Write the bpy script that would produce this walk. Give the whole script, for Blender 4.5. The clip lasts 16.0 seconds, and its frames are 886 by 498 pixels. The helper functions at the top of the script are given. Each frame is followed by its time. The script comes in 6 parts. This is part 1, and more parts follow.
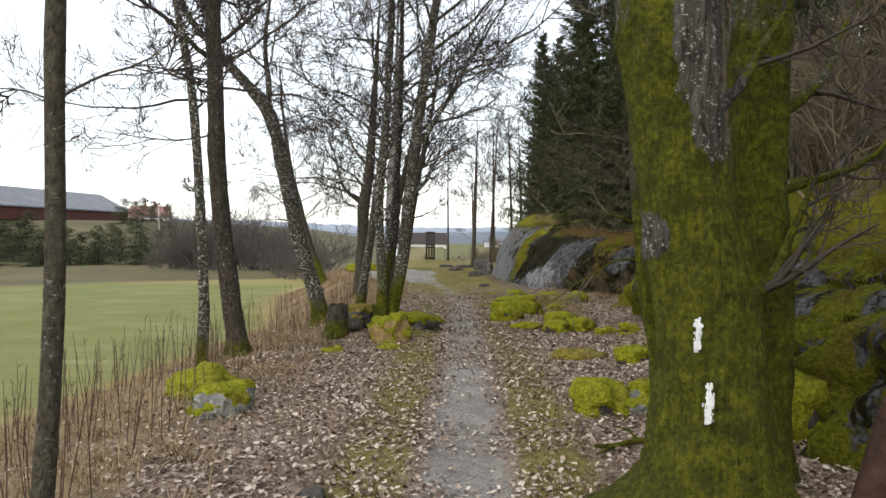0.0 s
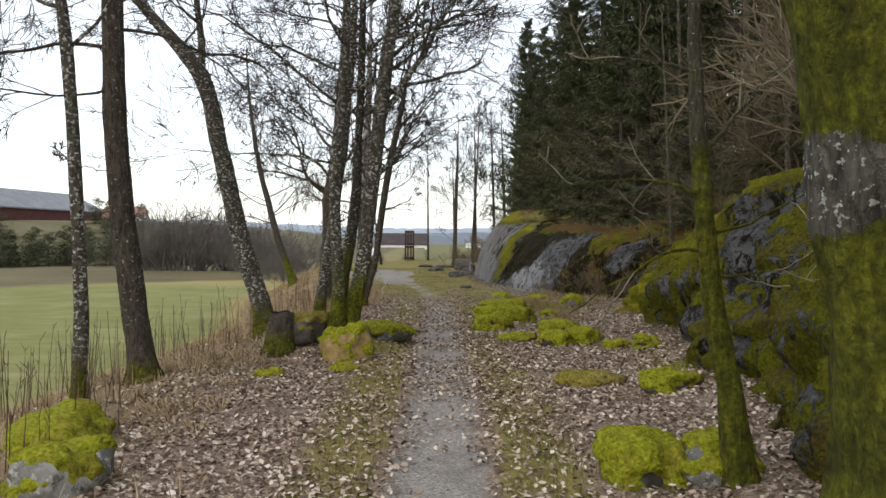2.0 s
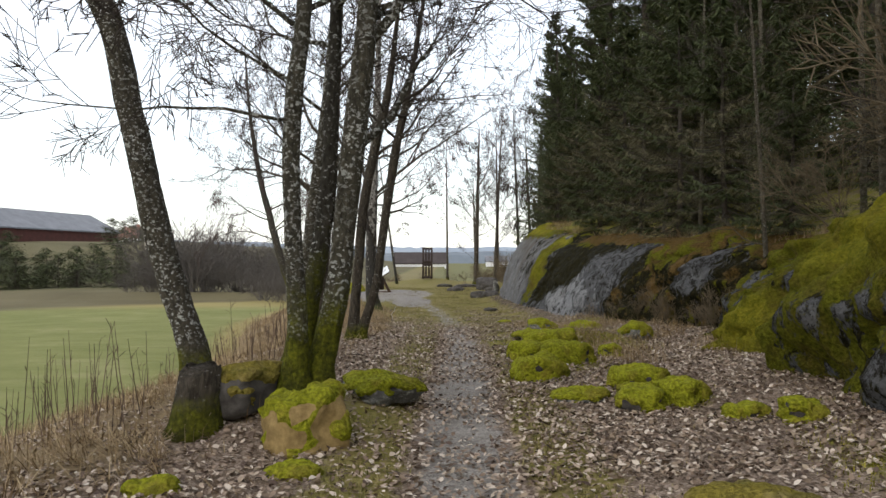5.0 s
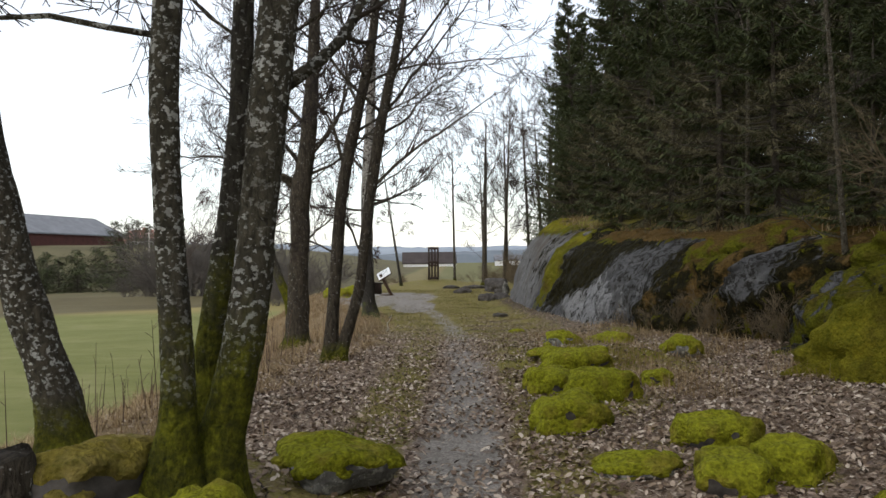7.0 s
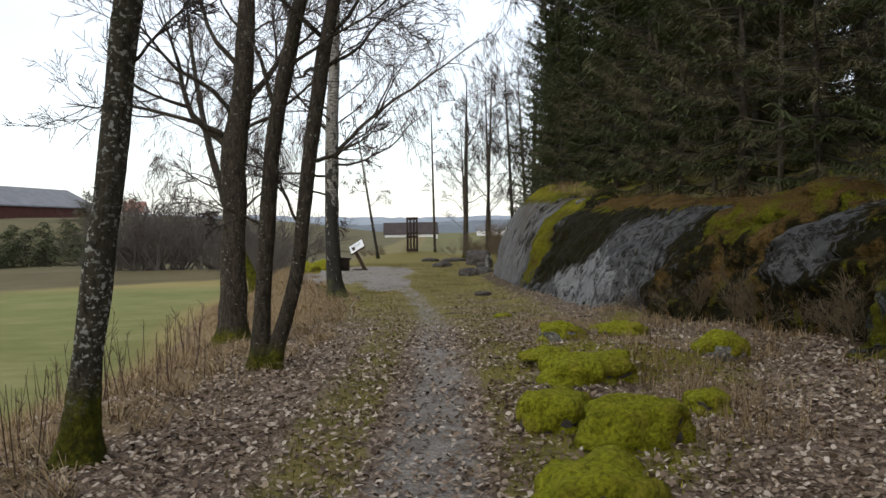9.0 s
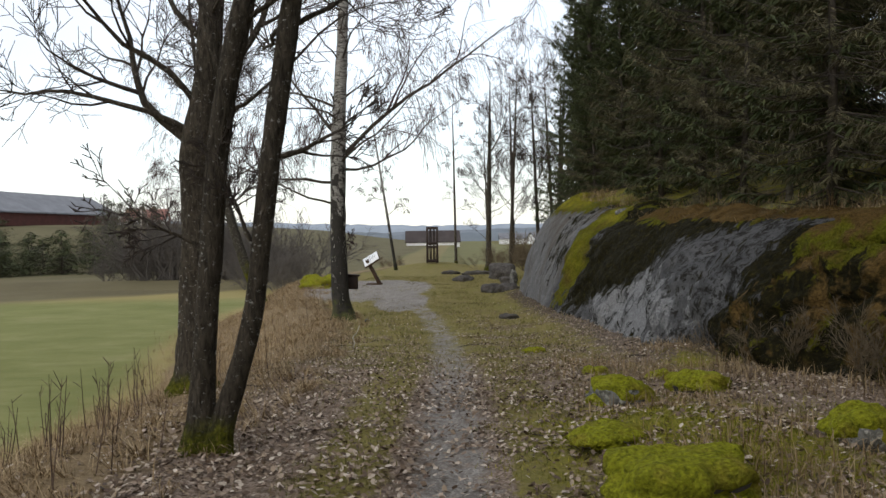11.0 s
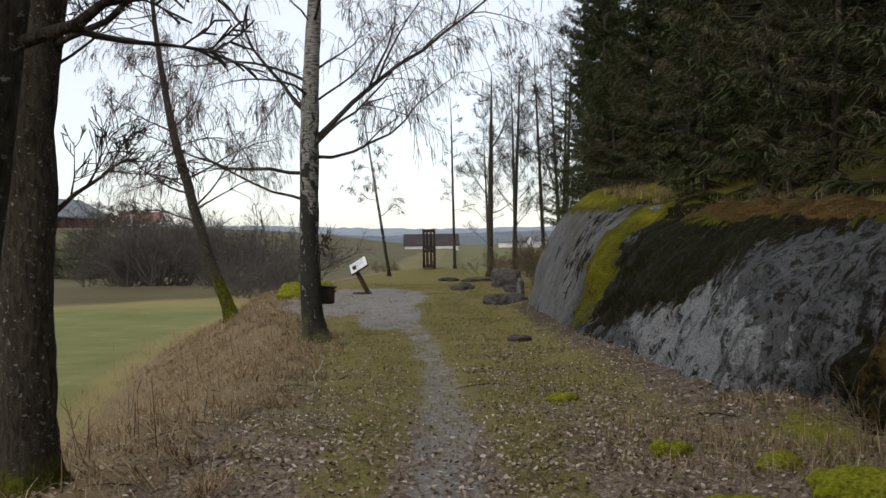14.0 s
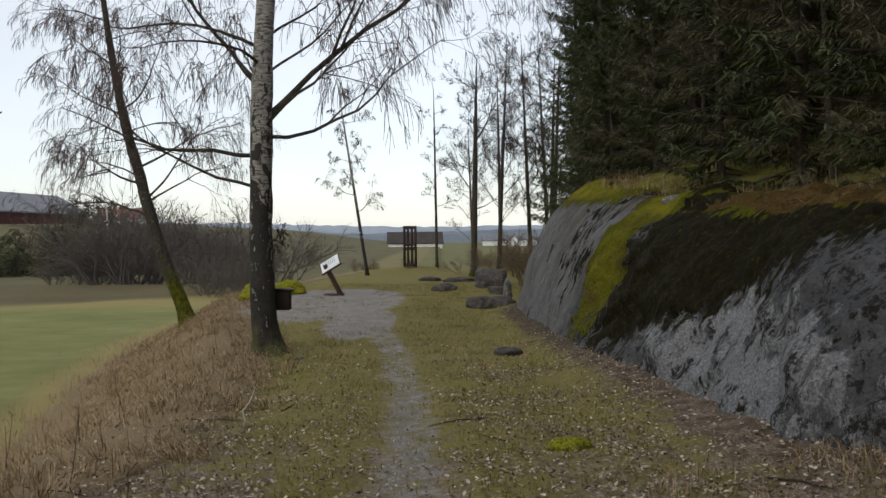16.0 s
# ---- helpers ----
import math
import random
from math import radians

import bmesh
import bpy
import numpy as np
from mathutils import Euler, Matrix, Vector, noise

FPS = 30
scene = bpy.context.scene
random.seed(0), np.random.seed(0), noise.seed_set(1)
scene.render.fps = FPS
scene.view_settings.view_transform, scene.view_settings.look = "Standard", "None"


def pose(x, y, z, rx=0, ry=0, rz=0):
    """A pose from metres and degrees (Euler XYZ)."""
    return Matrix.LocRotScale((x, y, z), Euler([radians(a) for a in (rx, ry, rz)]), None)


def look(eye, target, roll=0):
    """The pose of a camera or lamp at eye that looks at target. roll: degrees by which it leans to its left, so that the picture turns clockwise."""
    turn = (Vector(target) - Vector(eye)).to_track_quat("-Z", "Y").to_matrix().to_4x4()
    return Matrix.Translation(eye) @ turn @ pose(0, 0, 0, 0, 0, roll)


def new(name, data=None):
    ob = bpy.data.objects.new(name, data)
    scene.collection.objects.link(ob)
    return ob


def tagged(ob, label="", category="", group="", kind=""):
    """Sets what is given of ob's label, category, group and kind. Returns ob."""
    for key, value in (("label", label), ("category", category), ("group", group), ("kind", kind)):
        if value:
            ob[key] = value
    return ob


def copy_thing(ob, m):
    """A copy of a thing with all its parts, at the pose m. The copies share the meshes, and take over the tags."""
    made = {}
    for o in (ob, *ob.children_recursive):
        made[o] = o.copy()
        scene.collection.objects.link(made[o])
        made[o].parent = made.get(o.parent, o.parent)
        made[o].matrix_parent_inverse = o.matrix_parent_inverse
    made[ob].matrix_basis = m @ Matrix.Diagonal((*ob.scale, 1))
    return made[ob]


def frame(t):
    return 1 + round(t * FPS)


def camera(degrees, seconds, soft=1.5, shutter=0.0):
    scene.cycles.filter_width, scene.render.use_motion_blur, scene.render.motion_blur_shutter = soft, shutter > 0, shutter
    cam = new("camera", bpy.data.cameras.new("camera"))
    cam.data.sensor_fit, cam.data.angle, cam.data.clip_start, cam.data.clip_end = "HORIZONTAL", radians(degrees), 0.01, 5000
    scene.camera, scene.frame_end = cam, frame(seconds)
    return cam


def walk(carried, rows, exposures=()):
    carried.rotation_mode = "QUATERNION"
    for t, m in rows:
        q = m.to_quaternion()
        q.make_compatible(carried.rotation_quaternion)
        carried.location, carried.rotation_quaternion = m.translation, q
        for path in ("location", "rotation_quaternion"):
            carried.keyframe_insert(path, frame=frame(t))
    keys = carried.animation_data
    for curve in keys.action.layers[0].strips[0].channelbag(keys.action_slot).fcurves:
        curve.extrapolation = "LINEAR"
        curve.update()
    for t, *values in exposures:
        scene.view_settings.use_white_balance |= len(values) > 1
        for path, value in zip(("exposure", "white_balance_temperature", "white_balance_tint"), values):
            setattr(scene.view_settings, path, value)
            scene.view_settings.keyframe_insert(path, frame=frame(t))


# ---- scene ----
cam = camera(56.0, 16.0, soft=1.5)
METRES, EYE, TILT, LEAN, TURN = 20.0, 1.5, -0.8, -0.5, 0.0
ROWS = [
    (0.0, 0.0, 0.0, 0.0, 0.0, 0.0, 0.0),
    (0.5, -0.0002, 0.0332, -0.0002, -0.17, -0.23, -0.51),
    (1.0, 0.0023, 0.066, -0.0012, -0.14, 0.25, -0.44),
    (1.5, 0.0036, 0.0987, -0.0023, -1.26, 0.22, -0.01),
    (2.0, 0.0061, 0.1313, -0.0046, -1.28, 0.06, 0.07),
    (2.5, 0.0053, 0.166, -0.0059, -0.51, -0.47, 0.02),
    (3.0, 0.0075, 0.2007, -0.007, -0.65, -0.14, -0.04),
    (3.5, 0.0074, 0.2348, -0.0077, -0.02, 1.65, -0.81),
    (6.0, 0.013, 0.398, -0.0073, 0.58, 1.25, 1.55),
    (6.5, 0.0155, 0.4307, -0.0064, 1.12, 1.32, 1.5),
    (7.0, 0.016, 0.4637, -0.0053, 0.71, 1.36, 1.13),
    (7.5, 0.0191, 0.4969, -0.0054, 0.08, 1.07, 1.34),
    (8.0, 0.0198, 0.5297, -0.0046, 1.18, 0.22, 0.99),
    (8.5, 0.0214, 0.5624, -0.0037, -0.6, -0.72, 1.43),
    (11.0, 0.0262, 0.7171, 0.0053, 1.01, -0.13, 1.29),
    (11.5, 0.0263, 0.7468, 0.0052, 1.54, 0.23, 0.59),
    (12.0, 0.028, 0.7772, 0.0053, 0.86, 0.11, 1.21),
    (12.5, 0.0267, 0.8056, 0.0063, 1.56, 0.11, 1.35),
    (13.0, 0.0268, 0.8323, 0.0072, 0.96, 0.18, 1.59),
    (13.5, 0.0272, 0.8597, 0.0071, 1.24, 0.61, 1.67),
    (14.0, 0.0265, 0.8875, 0.007, 0.93, 0.1, 1.3),
    (14.5, 0.0283, 0.9165, 0.0065, 0.42, -0.04, 1.92),
    (15.0, 0.0287, 0.9455, 0.0062, 0.34, -0.08, 1.23),
    (15.5, 0.031, 0.9735, 0.0059, -1.07, -0.11, 1.86),
    (16.0, 0.0311, 0.9983, 0.0062, -0.16, -0.05, 1.07),
]
walk(cam, [(t, pose(0, 0, EYE, TILT, LEAN, TURN) @ pose(METRES * x, METRES * y, METRES * z, 90 + pitch, roll, yaw)) for t, x, y, z, yaw, pitch, roll in ROWS],
     [(0.0, 0.54), (2.0, 0.46), (3.5, 0.47), (7.0, 0.14), (8.5, 0.05), (11.0, 0.03), (13.5, -0.13), (16.0, -0.25)])

# ---- sky and light: a bright, fully overcast day ----
world = bpy.data.worlds.new("overcast_sky")
scene.world = world
world.use_nodes = True
wn = world.node_tree.nodes
wl = world.node_tree.links
wn.clear()
w_out = wn.new("ShaderNodeOutputWorld")
w_sky = wn.new("ShaderNodeTexSky")
w_sky.sky_type = "NISHITA"
w_sky.sun_disc = False
w_sky.sun_elevation = radians(28)
w_sky.sun_rotation = radians(200)
w_bg = wn.new("ShaderNodeBackground")
w_bg.inputs["Strength"].default_value = 0.07
wl.new(w_sky.outputs[0], w_bg.inputs["Color"])
w_co = wn.new("ShaderNodeTexCoord")
w_no = wn.new("ShaderNodeTexNoise")
w_no.inputs["Scale"].default_value = 1.6
w_no.inputs["Detail"].default_value = 4
w_mp = wn.new("ShaderNodeMapping")
w_mp.inputs["Scale"].default_value = (1, 1, 2.5)
wl.new(w_co.outputs["Generated"], w_mp.inputs[0])
wl.new(w_mp.outputs[0], w_no.inputs["Vector"])
w_ra = wn.new("ShaderNodeValToRGB")
w_ra.color_ramp.elements[0].position = 0.3
w_ra.color_ramp.elements[0].color = (0.83, 0.845, 0.88, 1)
w_ra.color_ramp.elements[1].position = 0.68
w_ra.color_ramp.elements[1].color = (0.985, 0.975, 0.965, 1)
wl.new(w_no.outputs["Fac"], w_ra.inputs[0])
w_cl = wn.new("ShaderNodeBackground")
w_cl.inputs["Strength"].default_value = 0.85
wl.new(w_ra.outputs[0], w_cl.inputs["Color"])
w_add = wn.new("ShaderNodeAddShader")
wl.new(w_bg.outputs[0], w_add.inputs[0])
wl.new(w_cl.outputs[0], w_add.inputs[1])
wl.new(w_add.outputs[0], w_out.inputs["Surface"])
sun = new("sun", bpy.data.lights.new("sun", "SUN"))
sun.data.energy = 0.7
sun.data.angle = radians(40)
sun.data.color = (1.0, 0.97, 0.93)
sun.matrix_world = look((-30, -20, 40), (0, 15, 0))


# ---- materials ----
class Mat:
    """A node material and short ways to add nodes."""

    def __init__(self, name, rough=0.9, spec=0.25):
        self.m = bpy.data.materials.new(name)
        self.m.use_nodes = True
        self.n = self.m.node_tree.nodes
        self.l = self.m.node_tree.links
        self.b = self.n["Principled BSDF"]
        self.b.inputs["Roughness"].default_value = rough
        self.b.inputs["Specular IOR Level"].default_value = spec
        self.co = self.n.new("ShaderNodeTexCoord").outputs["Object"]

    def stretch(self, sx, sy, sz):
        n = self.n.new("ShaderNodeMapping")
        n.inputs["Scale"].default_value = (sx, sy, sz)
        self.l.new(self.co, n.inputs[0])
        return n.outputs[0]

    def noise(self, scale, detail=5, rough=0.6, vec=None, dist=0.0):
        n = self.n.new("ShaderNodeTexNoise")
        n.inputs["Scale"].default_value = scale
        n.inputs["Detail"].default_value = detail
        n.inputs["Roughness"].default_value = rough
        n.inputs["Distortion"].default_value = dist
        self.l.new(vec or self.co, n.inputs["Vector"])
        return n.outputs["Fac"]

    def cells(self, scale, out="Color", vec=None):
        n = self.n.new("ShaderNodeTexVoronoi")
        n.inputs["Scale"].default_value = scale
        self.l.new(vec or self.co, n.inputs["Vector"])
        return n.outputs[out]

    def ramp(self, fac, stops):
        n = self.n.new("ShaderNodeValToRGB")
        e = n.color_ramp.elements
        while len(e) < len(stops):
            e.new(0.5)
        for k, (p, c) in zip(e, stops):
            k.position = p
            k.color = (*c, 1) if isinstance(c, tuple) else (c, c, c, 1)
        self.l.new(fac, n.inputs[0])
        return n.outputs[0]

    def mix(self, fac, a, b, how="MIX"):
        n = self.n.new("ShaderNodeMix")
        n.data_type = "RGBA"
        n.blend_type = how
        for v, s in ((fac, n.inputs["Factor"]), (a, n.inputs["A"]), (b, n.inputs["B"])):
            if isinstance(v, (int, float)):
                s.default_value = v
            elif isinstance(v, tuple):
                s.default_value = (*v, 1)
            else:
                self.l.new(v, s)
        return n.outputs["Result"]

    def math(self, op, a, b=0.0, clamp=False):
        n = self.n.new("ShaderNodeMath")
        n.operation = op
        n.use_clamp = clamp
        for v, s in ((a, n.inputs[0]), (b, n.inputs[1])):
            if isinstance(v, (int, float)):
                s.default_value = v
            else:
                self.l.new(v, s)
        return n.outputs[0]

    def attr(self, name):
        n = self.n.new("ShaderNodeAttribute")
        n.attribute_name = name
        return n.outputs["Fac"]

    def normal_z(self):
        g = self.n.new("ShaderNodeNewGeometry")
        s = self.n.new("ShaderNodeSeparateXYZ")
        self.l.new(g.outputs["Normal"], s.inputs[0])
        return s.outputs["Z"]

    def place(self):
        s = self.n.new("ShaderNodeSeparateXYZ")
        self.l.new(self.co, s.inputs[0])
        return s.outputs

    def island(self):
        return self.n.new("ShaderNodeNewGeometry").outputs["Random Per Island"]

    def done(self, colour, height=None, strength=0.5, dist=0.02, rough=None):
        if isinstance(colour, tuple):
            self.b.inputs["Base Color"].default_value = (*colour, 1)
        else:
            self.l.new(colour, self.b.inputs["Base Color"])
        if height is not None:
            n = self.n.new("ShaderNodeBump")
            n.inputs["Strength"].default_value = strength
            n.inputs["Distance"].default_value = dist
            self.l.new(height, n.inputs["Height"])
            self.l.new(n.outputs[0], self.b.inputs["Normal"])
        if rough is not None:
            self.l.new(rough, self.b.inputs["Roughness"])
        return self.m


def ground_material():
    m = Mat("ground", 0.95, 0.1)
    path, grass, leaf, dry, field, brown, moss = (m.attr(a) for a in ("path", "grass", "leaf", "dry", "field", "brown", "moss"))
    big, mid, fine = m.noise(0.7, 4), m.noise(6, 5), m.noise(60, 4)
    sward = m.ramp(m.noise(1.4, 6, 0.7), [(0.42, 0.0), (0.62, 1.0)])
    soil = m.ramp(mid, [(0.3, (0.05, 0.038, 0.025)), (0.7, (0.13, 0.10, 0.07))])
    litter = m.ramp(m.cells(62), [(0.1, (0.10, 0.075, 0.052)), (0.45, (0.23, 0.17, 0.125)), (0.9, (0.42, 0.335, 0.27))])
    litter = m.mix(m.math("MULTIPLY", mid, 0.5), litter, (0.09, 0.065, 0.045))
    green = m.ramp(m.noise(22, 6, 0.7), [(0.3, (0.09, 0.078, 0.025)), (0.5, (0.20, 0.165, 0.055)), (0.75, (0.33, 0.255, 0.125))])
    green = m.mix(m.math("MULTIPLY", sward, 0.75), green, m.ramp(m.noise(40, 6, 0.75), [(0.3, (0.085, 0.084, 0.02)), (0.7, (0.24, 0.215, 0.06))]))
    green = m.mix(m.ramp(m.noise(2.3, 6, 0.75), [(0.56, 0.0), (0.68, 0.7)]), green, (0.10, 0.075, 0.045))
    straw = m.ramp(m.noise(30, 6, 0.7), [(0.25, (0.09, 0.06, 0.03)), (0.5, (0.22, 0.16, 0.09)), (0.8, (0.36, 0.28, 0.17))])
    gravel = m.ramp(m.cells(75), [(0.0, (0.14, 0.125, 0.108)), (0.5, (0.27, 0.247, 0.22)), (1.0, (0.42, 0.39, 0.35))])
    gravel = m.mix(m.ramp(m.noise(3.5, 5), [(0.4, 0.0), (0.75, 0.6)]), gravel, (0.11, 0.095, 0.08))
    meadow = m.ramp(m.noise(0.35, 6, 0.65), [(0.3, (0.155, 0.165, 0.055)), (0.55, (0.20, 0.205, 0.075)), (0.75, (0.26, 0.245, 0.115))])
    far = m.ramp(m.noise(0.12, 6, 0.6), [(0.3, (0.085, 0.072, 0.042)), (0.7, (0.135, 0.115, 0.066))])

    def cover(fac, spread, seed_scale):
        e = m.math("ADD", fac, m.math("MULTIPLY", m.math("SUBTRACT", m.noise(seed_scale, 6, 0.7), 0.5), spread))
        return m.ramp(e, [(0.38, 0.0), (0.62, 1.0)])

    c = soil
    c = m.mix(cover(leaf, 1.0, 5), c, litter)
    c = m.mix(cover(dry, 0.9, 3), c, straw)
    c = m.mix(cover(grass, 1.4, 4), c, green)
    lime = m.ramp(m.noise(45, 6, 0.75), [(0.3, (0.06, 0.062, 0.008)), (0.68, (0.27, 0.245, 0.03))])
    c = m.mix(cover(moss, 1.3, 3.2), c, lime)
    c = m.mix(cover(path, 1.5, 6), c, gravel)
    meadow = m.mix(m.ramp(m.noise(1.6, 5, 0.7, m.stretch(0.25, 1, 1)), [(0.45, 0.0), (0.7, 0.6)]), meadow, (0.13, 0.145, 0.045))
    meadow = m.mix(m.math("MULTIPLY", m.ramp(dry, [(0.0, 0.0), (0.5, 1.0)]), 0.7), meadow, (0.30, 0.235, 0.10))
    c = m.mix(cover(field, 1.1, 1.2), c, meadow)
    c = m.mix(brown, c, far)
    h = m.math("ADD", m.math("MULTIPLY", fine, 0.5), mid)
    return m.done(c, h, 0.8, 0.03)


def bark_material(name, dark, light, lichen=0.3, moss_height=0.0, moss=0.25, stretch=0.25, lichen_colour=(0.56, 0.56, 0.52), bare=(), lush=1.0):
    """Furrowed bark with lichen spots, and moss creeping up from the foot; bare: bald patches as (x, z, half width, half height)."""
    m = Mat(name, 0.92, 0.15)
    v = m.stretch(1, 1, stretch)
    furrow = m.noise(28, 6, 0.65, v, 0.6)
    c = m.ramp(furrow, [(0.32, dark), (0.68, light)])
    spots = m.ramp(m.noise(26, 5, 0.65, m.stretch(1, 1, 1.3)), [(0.64 - 0.10 * lichen, 0.0), (0.67 - 0.10 * lichen, 1.0)])
    spots = m.math("MULTIPLY", spots, m.ramp(m.noise(2.6, 4), [(0.38, 0.25), (0.56, 1.0)]))
    c = m.mix(m.math("MULTIPLY", spots, min(1, lichen * 2.2)), c, lichen_colour)
    green = m.ramp(m.noise(30, 5, 0.7), [(0.3, (0.032, 0.038, 0.004)), (0.7, (0.195 * lush, 0.195 * lush, 0.016))])
    green = m.mix(m.ramp(m.noise(8, 5, 0.7), [(0.40, 0.6), (0.58, 0.0)]), green, (0.03, 0.03, 0.008))
    z = m.place()["Z"]
    foot = m.math("SUBTRACT", 1.0, m.math("DIVIDE", z, max(moss_height, 0.01)), True)
    patch = m.math("ADD", m.math("MULTIPLY", foot, 0.75), m.math("MULTIPLY", m.noise(1.9, 6, 0.65), moss * 2.2))
    for bx, bz, rx, rz in bare:
        u = m.math("DIVIDE", m.math("SUBTRACT", m.place()["X"], bx), rx)
        w = m.math("DIVIDE", m.math("SUBTRACT", z, bz), rz)
        inside = m.math("SUBTRACT", m.math("MULTIPLY", m.noise(6, 7, 0.75, m.stretch(1, 1, 0.6)), 2.3), m.math("ADD", m.math("MULTIPLY", u, u), m.math("MULTIPLY", w, w)), True)
        patch = m.math("SUBTRACT", patch, m.math("MULTIPLY", inside, 1.1))
    c = m.mix(m.ramp(patch, [(0.60, 0.0), (0.72, 1.0)]), c, green)
    return m.done(c, m.math("ADD", m.math("MULTIPLY", furrow, 1.6), m.noise(9, 5, 0.7)), 1.0, 0.06)


def birch_material():
    m = Mat("birch_bark", 0.8, 0.25)
    lines = m.noise(7, 6, 0.7, m.stretch(1, 1, 5), 0.4)
    rough = m.noise(9, 5, 0.7, m.stretch(1, 1, 0.5), 0.8)
    c = m.ramp(lines, [(0.40, (0.05, 0.045, 0.04)), (0.49, (0.26, 0.245, 0.22)), (0.75, (0.50, 0.48, 0.44))])
    z = m.place()["Z"]
    low = m.math("SUBTRACT", 1.0, m.math("DIVIDE", z, 5.0), True)
    black = m.math("ADD", rough, m.math("MULTIPLY", low, 0.31))
    c = m.mix(m.ramp(black, [(0.61, 0.0), (0.64, 1.0)]), c, m.ramp(rough, [(0.3, (0.010, 0.009, 0.008)), (0.7, (0.045, 0.04, 0.034))]))
    green = m.math("ADD", m.noise(4, 4), m.math("MULTIPLY", m.math("SUBTRACT", 1.0, m.math("DIVIDE", z, 0.8), True), 0.35))
    c = m.mix(m.ramp(green, [(0.62, 0.0), (0.8, 0.8)]), c, (0.07, 0.075, 0.02))
    return m.done(c, m.math("ADD", rough, lines), 0.7, 0.02)


def plain_material(name, a, b, scale=20, rough=0.9, bump=0.4, spec=0.2):
    m = Mat(name, rough, spec)
    n = m.noise(scale, 5, 0.65)
    return m.done(m.ramp(n, [(0.3, a), (0.7, b)]), n, bump, 0.01)


def island_material(name, stops, rough=0.9, spec=0.2):
    """A colour of its own for each loose piece of a mesh."""
    m = Mat(name, rough, spec)
    c = m.ramp(m.island(), stops)
    c = m.mix(0.35, c, m.ramp(m.noise(40, 3), [(0.3, 0.5), (0.7, 1.0)]), "MULTIPLY")
    return m.done(c)


def moss_material(name="moss", a=(0.11, 0.112, 0.008), b=(0.37, 0.38, 0.024), tan=(0.40, 0.29, 0.06)):
    m = Mat(name, 0.95, 0.1)
    fine = m.noise(34, 6, 0.6)
    c = m.ramp(fine, [(0.3, a), (0.68, b)])
    c = m.mix(m.ramp(m.noise(3.5, 5, 0.6), [(0.5, 0.0), (0.75, 0.7)]), c, tan)
    c = m.mix(m.ramp(m.noise(4.5, 5, 0.65), [(0.52, 0.0), (0.72, 0.75)]), c, (0.06, 0.066, 0.006))
    return m.done(c, m.math("ADD", fine, m.math("MULTIPLY", m.noise(9, 4), 2.5)), 1.0, 0.05)


def stone_material(name="lichen_stone", k=1.0):
    m = Mat(name, 0.85, 0.25)
    mid, fine = m.noise(5, 6, 0.65), m.noise(45, 5, 0.7)
    c = m.ramp(mid, [(0.3, (0.06 * k, 0.057 * k, 0.05 * k)), (0.55, (0.17 * k, 0.165 * k, 0.148 * k)), (0.8, (0.31 * k, 0.30 * k, 0.265 * k))])
    c = m.mix(m.ramp(m.noise(16, 6, 0.7), [(0.53, 0.0), (0.58, 0.8)]), c, (0.34 * k, 0.335 * k, 0.29 * k))
    c = m.mix(m.ramp(m.noise(7, 6, 0.75), [(0.54, 0.0), (0.60, 0.75)]), c, (0.05, 0.047, 0.03))
    c = m.mix(0.5, c, m.ramp(fine, [(0.3, 0.4), (0.7, 1.0)]), "MULTIPLY")
    return m.done(c, m.math("ADD", mid, m.math("MULTIPLY", fine, 0.4)), 0.8, 0.03)


